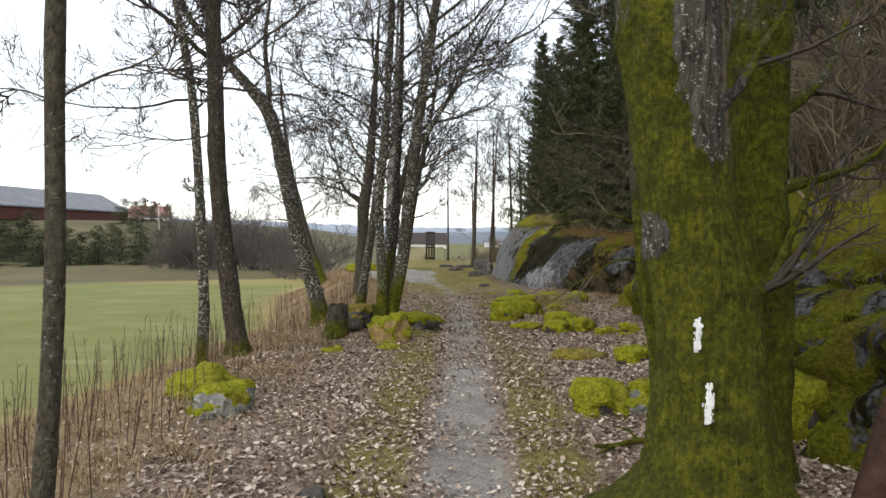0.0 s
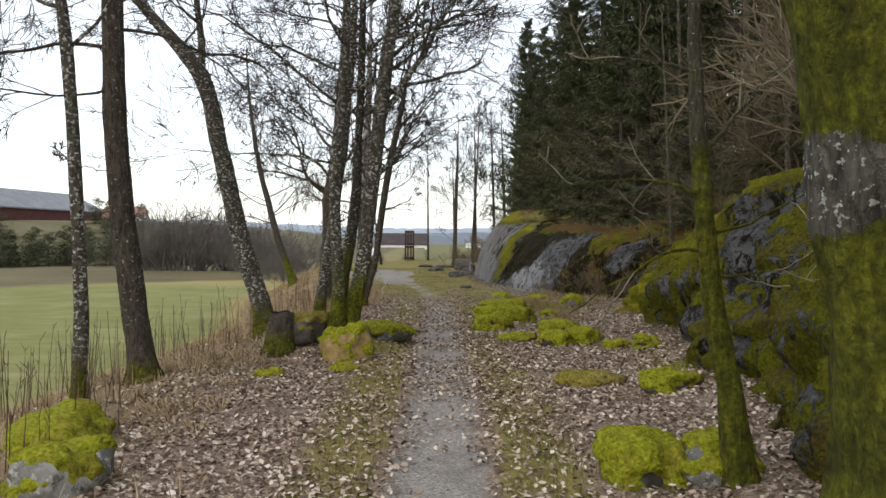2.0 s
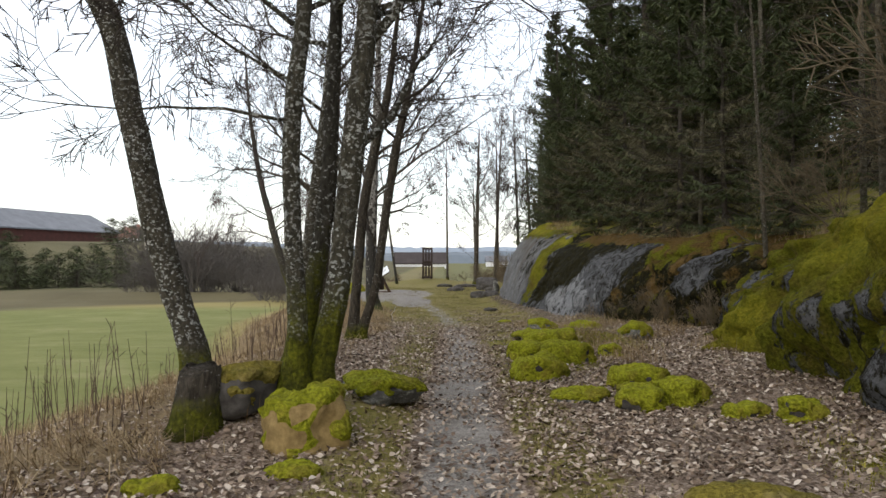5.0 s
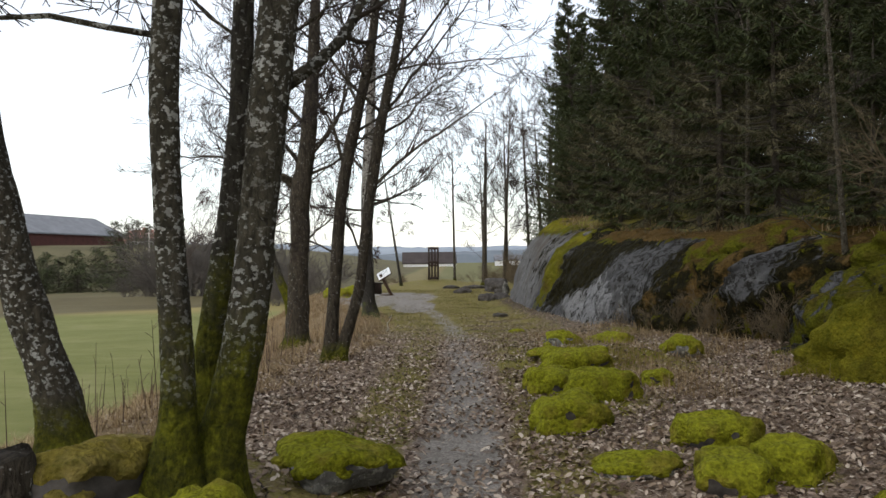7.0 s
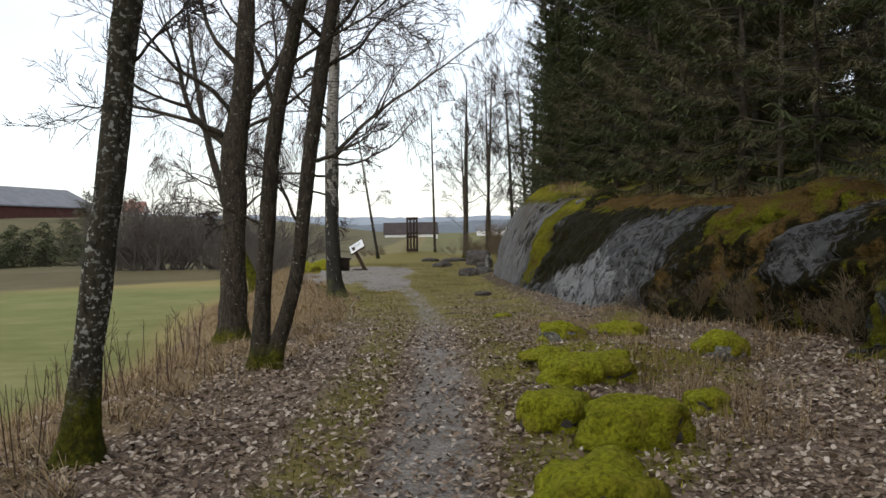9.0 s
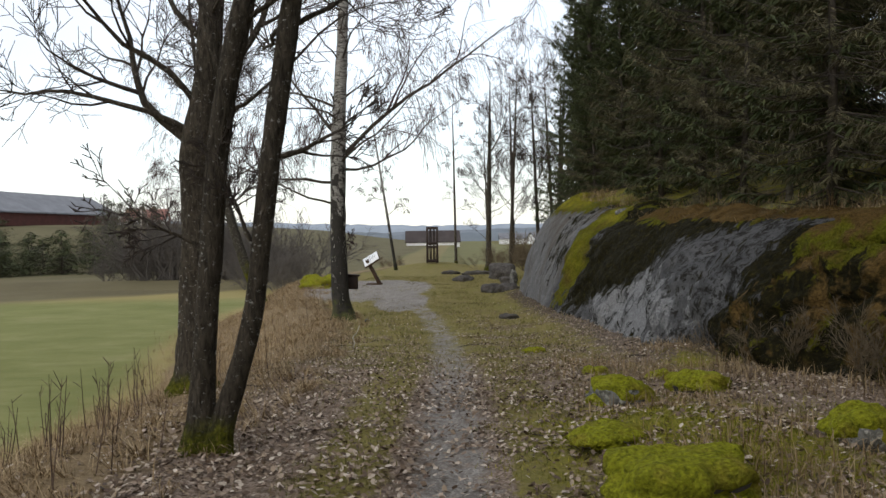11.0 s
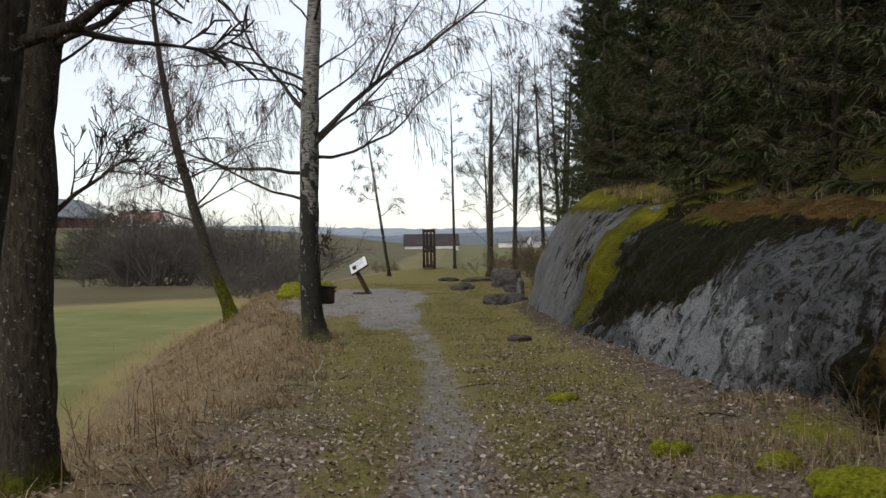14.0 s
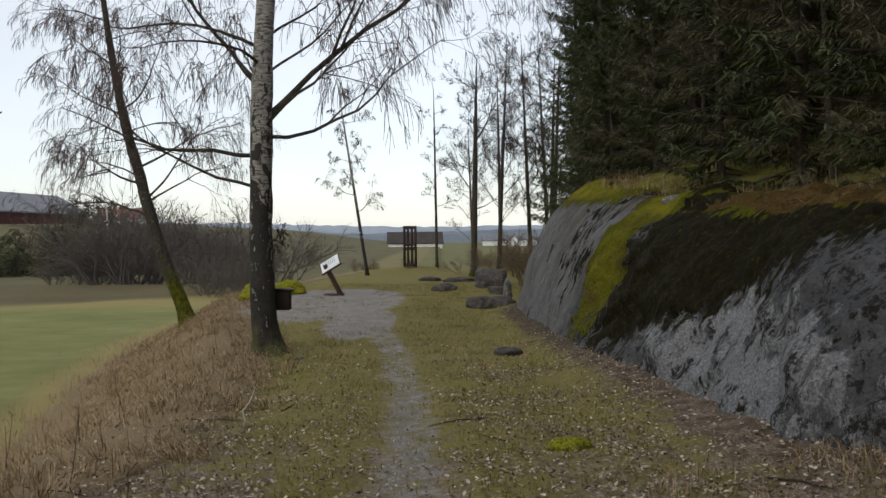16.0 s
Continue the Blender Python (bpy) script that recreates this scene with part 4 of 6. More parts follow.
bare_tree("twin_alder", "two dark stems forking from one mossy foot", on_ground(-1.34, 20.1),
    [[(-1.27, 20.1, -0.40, 0.17), (-1.30, 20.1, -0.14, 0.118), (-1.26, 20.1, 0.44, 0.086), (-1.21, 20.1, 1.07, 0.078), (-1.15, 20.1, 1.8, 0.076), (-1.07, 20.1, 2.4, 0.078), (-0.90, 20.1, 3.17, 0.072), (-0.70, 20.1, 4.1, 0.056), (-0.50, 20.1, 5.9, 0.019)],
     [(-1.23, 20.1, -0.40, 0.14), (-1.17, 20.1, 0.0, 0.096), (-1.02, 20.1, 0.44, 0.077), (-0.89, 20.1, 0.94, 0.070), (-0.82, 20.1, 1.49, 0.071), (-0.71, 20.1, 2.33, 0.073), (-0.57, 20.1, 3.16, 0.068), (-0.37, 20.1, 4.1, 0.05), (-0.07, 20.1, 5.9, 0.019)]],
    [(0, 2.45, 168, 1.5, 1.63, 0.03), (1, 1.95, 5, 0.5, 0.75, 0.024), (1, 3.13, 0, 0.7, 3.06, 0.023), (1, 3.70, -15, 0.6, 2.87, 0.021), (0, 3.51, 20, 0.8, 2.67, 0.02), (1, 1.30, 205, 0.9, 0.8, 0.02), (0, 1.30, 200, 0.9, 0.77, 0.017), (1, 2.85, 25, 0.9, 1.6, 0.023)], ALDER, TWIG, 29, SPARSE, (7, 2.6, 5.8, 2.3), 12, 0.05, "trees along the bank")
bare_tree("old_alder", "thick dark furrowed alder with upswept limbs, leafless", on_ground(-2.28, 23.1),
    [[(-2.25, 23.1, -0.5, 0.28), (-2.29, 23.1, -0.1, 0.205), (-2.26, 23.1, 0.71, 0.168), (-2.22, 23.1, 1.55, 0.158), (-2.20, 23.1, 2.35, 0.168), (-2.08, 23.1, 3.15, 0.135), (-2.02, 23.1, 3.9, 0.12), (-1.92, 23.1, 5.5, 0.08), (-1.8, 23.1, 8.0, 0.02)]],
    [(0, 2.3, 178, 1.9, 2.4, 0.06), (0, 2.9, 10, 1.3, 2.4, 0.055), (0, 2.7, 190, 1.3, 2.4, 0.04), (0, 1.45, 5, 0.9, 0.9, 0.025), (0, 2.1, 5, 1.0, 1.4, 0.03), (0, 2.5, 200, 0.8, 2.6, 0.035), (0, 3.4, 170, 0.9, 2.6, 0.04)], ALDER, TWIG, 31, SPREADING, (10, 2.6, 7.6, 2.6), 16, 0.06, "trees along the bank")
bare_tree("silver_birch", "silver birch with black furrowed foot and hanging twigs", on_ground(-1.98, 32.6),
    [[(-1.86, 32.6, -0.85, 0.34), (-1.97, 32.6, -0.45, 0.235), (-2.06, 32.6, 0.12, 0.2), (-2.09, 32.6, 1.35, 0.175), (-2.07, 32.6, 2.9, 0.16), (-2.03, 32.6, 4.1, 0.15), (-1.96, 32.6, 5.2, 0.13), (-1.9, 32.6, 6.6, 0.10), (-1.85, 32.6, 9.0, 0.06), (-1.8, 32.6, 11.5, 0.02)]],
    [(0, 3.1, 3, 0.85, 4.8, 0.055), (0, 3.6, 180, 0.9, 3.6, 0.04), (0, 2.6, 185, 0.3, 3.2, 0.035), (0, 2.9, -5, 0.1, 3.6, 0.032), (0, 2.1, 170, 0.2, 3.0, 0.028), (0, 3.8, 10, 0.5, 3.2, 0.025), (0, 4.2, 190, 0.7, 3.2, 0.03), (0, 1.3, 0, 0.1, 0.45, 0.022)], BIRCH, RED_TWIG, 37, WEEPING, (16, 2.6, 11, 3.0), 16, 0.05, "trees along the bank")
bare_tree("leaning_birch", "leaning tree with a mossy lower stem, hanging twigs", on_ground(-5.79, 41.6),
    [[(-5.65, 41.6, -1.5, 0.26), (-5.79, 41.6, -1.1, 0.20), (-6.6, 41.6, 0.96, 0.16), (-7.14, 41.6, 2.96, 0.14), (-7.6, 41.6, 4.8, 0.11), (-8.0, 41.6, 7.4, 0.07), (-8.2, 41.6, 9.8, 0.03)]],
    [(0, 2.8, 160, 0.5, 3.0, 0.035), (0, 3.2, 10, 0.5, 3.0, 0.035), (0, 1.9, 175, 0.4, 3.0, 0.03), (0, 2.3, 0, 0.6, 2.6, 0.03)], MOSS_FOOT, RED_TWIG, 41, WEEPING, (14, 2.2, 9.2, 3.2), 12, 0.05, "trees along the bank")
bare_tree("thin_birch", "thin young white-stemmed birch at the field edge", on_ground(-2.75, 58),
    [straight(-2.72, 58, -0.4, 8.5, 0.085, 0.015, (-1.3, 0))], [], BIRCH, RED_TWIG, 43, WEEPING, (12, 2.5, 8, 1.8), 8, 0.03)
bare_tree("thin_birch", "thin bare sapling beside the iron beacon", on_ground(0.42, 66),
    [straight(0.42, 66, -0.4, 9.5, 0.09, 0.015, (-0.1, 0))], [], ALDER, RED_TWIG, 47, SPARSE, (12, 2.8, 9, 1.4), 8, 0.03)
bare_tree("field_maple", "bare tree with spreading twigs at the clearing's end", on_ground(2.05, 56),
    [straight(2.05, 56, -0.4, 9.0, 0.15, 0.02, (0.2, 0))], [(0, 5.5, 20, 1.2, 2.6, 0.05)], ALDER, TWIG, 53, EDGE, (14, 2.2, 8.5, 2.6), 10, 0.04)
far_tree = bare_tree("ash_tree", "tall bare tree at the forest's edge", on_ground(3.4, 60),
    [straight(3.4, 60, -0.4, 10.5, 0.11, 0.015, (0.5, 0))], [], ALDER, TWIG, 59, EDGE, (18, 1.8, 10, 3.2), 8, 0.04, "bare trees at the forest edge")
for x, y, s, a in ((5.6, 58, 0.95, 160), (4.4, 72, 1.15, 250), (6.4, 63, 1.1, 20), (3.0, 80, 1.0, 130), (7.2, 70, 1.2, 300), (5.2, 62, 1.05, 210)):
    t = copy_thing(far_tree, pose(*on_ground(x, y), 0, 0, a))
    t.scale = (s, s, s)


# ---- the spruce wood on the rock ----
def spruce(name, label, base, height, spread, seed, low=0.06, sprays=40, dead=0.25, size=1.0, whorl=8):
    """A spruce: stem, whorls of drooping branches and flat needle sprays."""
    rng = random.Random(seed)
    tree = thing(name, base, label, "tree", "spruces on the rock")
    Soup().tube([(0, 0, -0.3), (0.03, 0, height * 0.4), (0, 0.02, height * 0.75), (0, 0, height)], [0.014 * height, 0.010 * height, 0.005 * height, 0.01], 8).make("trunk", SPRUCE_BARK, tree)
    wood, live, dry = Soup(), Soup(), Soup()
    z = height * low
    steps = (0, 0.3, 0.6, 0.85, 1.0)
    while z < height * 0.985:
        f = z / height
        reach = spread * (1 - f) ** 0.72 * min(1, 0.6 + f * 2.2) * rng.uniform(0.85, 1.1)
        for k in range(rng.randint(whorl - 2, whorl)):
            a = rng.uniform(0, 2 * math.pi)
            le = reach * rng.uniform(0.45, 1.3)
            out = Vector((math.cos(a), math.sin(a), 0))
            side = Vector((-out.y, out.x, 0))
            rise = 0.35 - 0.75 * (1 - f) + rng.uniform(-0.12, 0.12)
            z1 = z + rng.uniform(-0.12, 0.12)
            pts = [Vector((0, 0, z1)) + out * (le * t) + Vector((0, 0, le * (rise * t - 0.25 * t * (1 - t) + 0.22 * t * t))) for t in steps]
            wood.tube([pts[0], pts[2], pts[4]], [0.008 + 0.008 * le, 0.010, 0.003], 3, False)
            barren = f < dead and rng.random() < 0.6
            target = dry if barren else live
            for q in range(int(1.6 * sprays * (0.3 + 0.7 * le / spread))):
                t = rng.uniform(0.1, 1.0)
                i = 0 if t < 0.3 else 1 if t < 0.6 else 2 if t < 0.85 else 3
                p = pts[i].lerp(pts[i + 1], (t - steps[i]) / (steps[i + 1] - steps[i]))
                d = (out * rng.uniform(0.2, 1.0) + side * rng.choice((-1, 1)) * rng.uniform(0.3, 1.1) + Vector((0, 0, rng.uniform(-0.75, 0.2)))).normalized()
                w = d.cross(Vector((rng.uniform(-0.9, 0.9), rng.uniform(-0.9, 0.9), 1))).normalized()
                ln = rng.uniform(0.09, 0.26) * size
                wd = (0.006 if barren else rng.uniform(0.008, 0.018)) * size
                b = len(target.v)
                m = p + d * (ln * 0.45)
                target.v += [p, m + w * wd, p + d * ln + Vector((0, 0, -0.18 * ln)), m - w * wd]
                target.f.append((b, b + 1, b + 2, b + 3))
        z += rng.uniform(0.2, 0.32) * (height / 10) ** 0.5
    wood.make("branch_wood", SPRUCE_BARK, tree)
    tagged(live.make("needle_foliage", NEEDLE, tree, "dark green needle sprays"), kind="stuff")
    if dry.v:
        tagged(dry.make("dry_foliage", DEAD_NEEDLE, tree, "grey-brown dead lower twigs"), kind="stuff")
    return tree


kinds = [spruce("spruce", "tall dark green spruce on mossy ground", on_ground(6.9, 40.5), 15.5, 3.1, 71, 0.04, 120, 0.06, 1.2),
         spruce("spruce", "tall spruce with dead lower branches", on_ground(7.4, 30), 11.5, 2.4, 72, 0.10, 95, 0.22, 1.1),
         spruce("young_spruce", "dense young spruce with brownish lower twigs", on_ground(5.5, 25.5), 5.5, 1.6, 73, 0.02, 85, 0.6, 0.95),
         spruce("spruce", "tall spruce deep in the wood", on_ground(18, 30), 13.0, 2.9, 74, 0.12, 34, 0.3, 2.2, 7)]
wood_rng = random.Random(5)
spots = [(10.4, 38.5, 3, 1.0), (12.4, 44, 3, 1.1), (9.2, 41.5, 0, 1.05), (14.2, 50, 3, 1.15), (5.6, 44.5, 0, 0.75), (6.5, 50, 0, 0.85), (6.9, 56.5, 0, 0.9), (4.7, 39.6, 2, 0.8), (5.0, 42, 2, 1.1), (7.4, 46, 0, 1.0), (8.0, 52, 0, 1.05), (8.3, 59, 0, 1.0), (9.6, 65, 0, 1.1), (10.5, 48, 3, 1.05), (11, 56, 3, 1.1), (9.6, 36, 0, 1.1), (7.0, 35, 0, 0.9),
         (5.1, 37.2, 2, 0.9), (5.2, 33.5, 2, 1.0), (5.4, 31.0, 2, 1.15), (5.3, 28.4, 2, 0.85), (6.3, 27.0, 2, 1.3), (5.9, 23.6, 2, 0.9), (6.4, 15.6, 2, 1.0), (5.9, 20.4, 2, 0.6), (6.6, 18.4, 2, 0.7), (6.4, 21.8, 2, 0.75),
         (6.5, 10.0, 2, 1.1), (9.0, 4.5, 1, 1.1), (9.4, 24.5, 0, 1.0), (9.6, 29.5, 1, 1.1), (12, 40, 3, 1.1), (12.2, 33, 3, 1.1),
         (12.4, 26.5, 3, 1.1), (14.8, 46, 3, 1.2), (15, 37, 3, 1.2), (15.2, 30, 3, 1.2), (14, 54, 3, 1.2), (13, 62, 3, 1.2), (12, 70, 3, 1.1), (17, 66, 3, 1.2),
         (18.4, 42, 3, 1.3), (18.6, 35, 3, 1.25), (9.5, -3, 3, 1.0), (13, -6, 3, 1.1), (17, 0, 3, 1.2), (7.5, 1.5, 2, 1.4), (8.6, 32.5, 2, 1.5), (8.2, 26.6, 2, 1.5)]
for x, y, k, sc in spots:
    t = copy_thing(kinds[k], pose(*on_ground(x, y, 0.1), wood_rng.uniform(-2, 2), wood_rng.uniform(-2, 2), wood_rng.uniform(0, 360)))
    t.scale = (sc, sc, sc * wood_rng.uniform(0.92, 1.12))

pole = bare_tree("birch_pole", "slender bare birch stem among the spruces", on_ground(5.6, 27.2),
    [straight(5.6, 27.2, ground_z(5.6, 27.2) - 0.2, 8.5, 0.05, 0.012, (0.4, 0.1))], [], YOUNG, TWIG, 83, POLE, (6, 2.4, 8, 1.3), 7, 0.03, "slender stems in the wood")
for x, y, s, a in ((5.5, 24.0, 0.9, 40), (6.4, 22.6, 1.1, 200), (5.3, 19.8, 0.85, 120), (5.8, 17.2, 1.0, 310), (5.4, 14.6, 1.1, 70), (6.6, 15.4, 1.2, 160), (5.2, 11.0, 0.9, 250), (6.2, 9.2, 1.1, 20), (5.6, 30.5, 0.8, 100), (5.0, 34.0, 0.75, 280), (6.8, 11.8, 1.2, 330), (7.4, 26.4, 1.2, 140), (6.0, 6.4, 1.0, 60), (7.0, 20.2, 1.15, 220), (4.9, 8.2, 0.8, 180), (8.6, 14.2, 1.3, 15), (8.4, 21.4, 1.25, 95)) + tuple((wood_rng.uniform(6.0, 14.5), wood_rng.uniform(7, 21), wood_rng.uniform(0.9, 1.4), wood_rng.uniform(0, 360)) for k in range(34)):
    t = copy_thing(pole, pose(*on_ground(x, y, 0.1), 0, 0, a))
    t.scale = (s, s, s)


# ---- stones ----
def boulder(name, label, x, y, size, seed, moss=0.6, turn=0.0, lift=None, tan=False, angular=0.0, rock=None):
    """A stone half sunk in the ground, with a cushion of moss over its top."""
    bm = bmesh.new()
    bmesh.ops.create_icosphere(bm, subdivisions=4, radius=1.0)
    off = Vector((seed * 3.7, seed * 1.3, seed * 2.1))
    for v in bm.verts:
        d = v.co.normalized()
        r = 0.92 * (1 + 0.27 * noise.noise(d * 1.2 + off) + 0.12 * noise.noise(d * 2.9 + off) + 0.06 * noise.noise(d * 7 + off))
        if angular:
            big = max(abs(d.x), abs(d.y), abs(d.z))
            r *= 1 + angular * (1 / big - 1) * 0.6
        v.co = Vector((d.x * r * size[0], d.y * r * size[1], d.z * r * size[2]))
    bm.normal_update()
    verts = [v.co.copy() for v in bm.verts]
    norms = [v.normal.copy() for v in bm.verts]
    faces = [[v.index for v in f.verts] for f in bm.faces]
    bm.free()
    z = ground_z(x, y) + (0.18 * size[2] if lift is None else lift)
    ob = part(name, verts, faces, rock or STONE)
    ob.matrix_basis = pose(x, y, z, 0, 0, turn)
    tagged(ob, label, "stone", "stones beside the trail")
    if moss > 0:
        wet = [moss * 1.15 - 0.58 + 0.75 * n.z + 0.75 * noise.noise(v * (2.6 / max(size)) + off) for v, n in zip(verts, norms)]
        thick = 0.015 + 0.04 * max(size)
        grown = [v + n * (min(1.0, max(0.0, k) * 2.6) * thick * (1 + 0.9 * noise.noise(v * 9 + off) + 0.6 * noise.noise(v * 22 + off)) - (0.012 if k <= 0 else 0)) for v, n, k in zip(verts, norms, wet)]
        keep = [f for f in faces if max(wet[i] for i in f) > 0]
        used = sorted({i for f in keep for i in f})
        index = {i: j for j, i in enumerate(used)}
        if keep:
            part("moss_cushion", [grown[i] for i in used], [tuple(index[i] for i in f) for f in keep], MOSS_TAN if tan else MOSS, ob, "bright green moss" if not tan else "tan and green moss")
    return ob


GREEN_STONE = "rounded stone under thick bright green moss"
boulder("boulder", "big boulder with tan and green moss", -0.80, 12.55, (0.30, 0.31, 0.34), 1, 0.30, 20, 0.06, False, 0.7, TAN_CRUST)
boulder("boulder", "flat grey stone half covered in moss", -0.40, 14.15, (0.34, 0.34, 0.13), 2, 0.5, 40, 0.06, False, 0.5)
boulder("boulder", "long dark stone with a tan top", -1.32, 13.05, (0.23, 0.36, 0.21), 3, 0.42, -18, 0.16, True, 0.6, DARK_STONE)
for x, y, sx, sy, sz, seed, ms, a, tan in (
        (1.22, 15.75, 0.36, 0.36, 0.22, 4, 0.95, 0, False), (1.72, 17.1, 0.5, 0.34, 0.26, 5, 0.75, 30, False), (1.25, 17.6, 0.36, 0.32, 0.2, 6, 0.8, 70, False),
        (1.75, 19.0, 0.5, 0.36, 0.2, 7, 0.9, 10, False), (2.15, 15.1, 0.36, 0.30, 0.19, 9, 0.95, 15, False),
        (2.38, 14.45, 0.30, 0.28, 0.18, 10, 0.95, 50, False), (1.95, 14.2, 0.34, 0.27, 0.16, 11, 0.9, 80, False), (2.40, 17.85, 0.2, 0.2, 0.12, 12, 0.9, 0, False),
        (2.94, 13.1, 0.2, 0.2, 0.13, 13, 0.8, 0, False), (2.66, 13.5, 0.2, 0.18, 0.1, 14, 0.9, 0, False), (2.45, 10.4, 0.36, 0.26, 0.14, 15, 0.7, 20, False),
        (1.5, 7.85, 0.34, 0.36, 0.24, 16, 0.85, 10, False), (2.85, 22.5, 0.36, 0.3, 0.14, 17, 0.9, 0, False), (2.06, 23.8, 0.16, 0.15, 0.08, 18, 0.95, 0, False),
        (2.6, 6.4, 0.6, 0.7, 0.45, 21, 0.9, 0, False)):
    boulder("mossy_stone", GREEN_STONE, x, y, (sx * 0.80, sy * 0.80, sz * 0.95), seed, ms * 0.95, a, None, tan, 0.75, DARK_STONE)
boulder("moss_hummock", "low cushion of tan-green moss on leaves", 1.83, 11.1, (0.34, 0.28, 0.10), 31, 1.2, 0, None, True)
boulder("moss_hummock", "low moss cushion at the trail's side", 1.55, 20.1, (0.34, 0.24, 0.06), 33, 1.0, 60)
boulder("moss_hummock", "low moss cushion at the trail's side", -1.5, 11.5, (0.16, 0.13, 0.07), 34, 1.2, 0)
boulder("moss_hummock", "low moss cushion at the trail's side", -0.75, 11.85, (0.18, 0.12, 0.06), 35, 1.2, 0)
boulder("grey_stone", "flat grey stone with a moss rim", 1.46, 14.5, (0.3, 0.24, 0.09), 8, 0.45, 10)
boulder("grey_stone", "grey lichen-spotted stone beside moss", 1.95, 7.75, (0.3, 0.26, 0.22), 36, 0.3, 10)
boulder("grey_stone", "pale-fronted stone with a yellow-green moss cap", 3.23, 20.0, (0.27, 0.25, 0.24), 19, 0.5, 0, None, False, 0.3, PALE_STONE)
boulder("grey_stone", "pale stone ringed by moss", 1.95, 21.7, (0.30, 0.27, 0.2), 37, 0.42, 0, None, False, 0.3, PALE_STONE)
boulder("lichen_stone", "pale lichen-spotted stone with a mossy cap", -1.98, 7.45, (0.30, 0.34, 0.26), 38, 0.22, 0, None, False, 0.3, PALE_STONE)
boulder("mossy_stone", "mossy stone at the foot of a thin tree", -2.5, 8.75, (0.34, 0.6, 0.18), 39, 0.8, 10)
for x, y, sx, sy, sz, seed in ((1.6, 32.2, 0.2, 0.14, 0.08, 41), (1.57, 39.7, 0.30, 0.28, 0.2, 42), (2.0, 39.6, 0.46, 0.34, 0.18, 43), (2.25, 47.2, 0.7, 0.5, 0.42, 44), (0.74, 45.6, 0.36, 0.3, 0.17, 45), (1.4, 51.0, 0.6, 0.3, 0.12, 46), (0.2, 52, 0.4, 0.3, 0.12, 47), (2.3, 44.0, 0.3, 0.25, 0.15, 48)):
    boulder("dark_stone", "dark weathered stone lying in short grass", x, y, (sx * 1.15, sy * 1.15, sz * 1.2), seed, 0, seed * 31, 0.35 * sz, False, 0.3, DARK_STONE)
boulder("white_stone", "pale angular stone on the rock's ledge", 4.12, 32.4, (0.22, 0.12, 0.10), 50, 0, 0, 0.12)
boulder("white_stone", "small white stone at the birch's foot", -1.42, 32.0, (0.06, 0.05, 0.045), 49, 0)


boulder("mossy_stone", "moss-grown stones at the edge of the gravel", -4.3, 42.4, (0.5, 0.6, 0.3), 61, 0.9)
boulder("mossy_stone", "moss-grown stones at the edge of the gravel", -4.0, 45.2, (0.6, 0.5, 0.32), 62, 0.9)
boulder("mossy_stone", "moss-grown stones at the edge of the gravel", -4.7, 44.0, (0.4, 0.4, 0.28), 63, 0.9)
boulder("moss_hummock", "small green moss cushion among leaves", 1.62, 26.4, (0.16, 0.13, 0.05), 64, 1.2)
boulder("moss_hummock", "small green moss cushion among leaves", 2.72, 23.4, (0.14, 0.13, 0.08), 65, 1.2)
boulder("earth_clod", "dark clod of earth lying among leaves", -0.80, 5.15, (0.09, 0.07, 0.06), 66, 0, 0, None, False, 0.3, DARK_STONE)
boulder("leaning_slab", "pale narrow stone slab leaning by dark stones", 2.25, 40.3, (0.09, 0.12, 0.42), 67, 0, 20, 0.2, False, 0.8)


def snag():
    """A leaning rotten stem beside the oak, with a pale bracket of fungus."""
    t = thing("rotten_snag", (2.2, 4.35, ground_z(2.2, 4.35) - 0.1), "leaning red-brown rotten stem with pale fungus", "stump")
    k = Soup().tube([(0, 0, 0), (0.08, 0.01, 0.3), (0.2, 0.02, 0.65), (0.30, 0.03, 0.95)], [0.13, 0.10, 0.09, 0.07], 18)
    for i, v in enumerate(k.v):
        k.v[i] = v + Vector((noise.noise(v * 8), noise.noise(v * 8 + Vector((5, 0, 0))), 0)) * 0.035
    k.make("stem", ROTTEN, t)
    for z, x in ((0.52, 0.15), (0.60, 0.18), (0.66, 0.20)):
        f = Soup().tube([(x, -0.06, z), (x + 0.02, -0.095, z + 0.02), (x, -0.10, z + 0.06)], [0.045, 0.034, 0.015], 10)
        for i, v in enumerate(f.v):
            f.v[i] = v + Vector((noise.noise(v * 30), 0, noise.noise(v * 30 + Vector((3, 0, 0))))) * 0.02
        f.make("fungus", FUNGUS, t, "pale bracket fungus")


snag()


def stump():
    t = thing("tree_stump", on_ground(-1.62, 12.75, 0.05), "rotten tree stump overgrown with moss", "stump")
    s = Soup().tube([(0, 0, 0), (0.01, 0, 0.12), (0, 0.01, 0.3), (0.02, 0, 0.5)], [0.24, 0.19, 0.165, 0.15], 22)
    for i, v in enumerate(s.v):
        k = 1 + 0.18 * noise.noise(v * 6) + 0.1 * noise.noise(v * 17)
        s.v[i] = Vector((v.x * k, v.y * k, v.z + (0.09 * noise.noise(v * 9) if v.z > 0.4 else 0)))
    s.make("stump_body", ALDER, t)


stump()


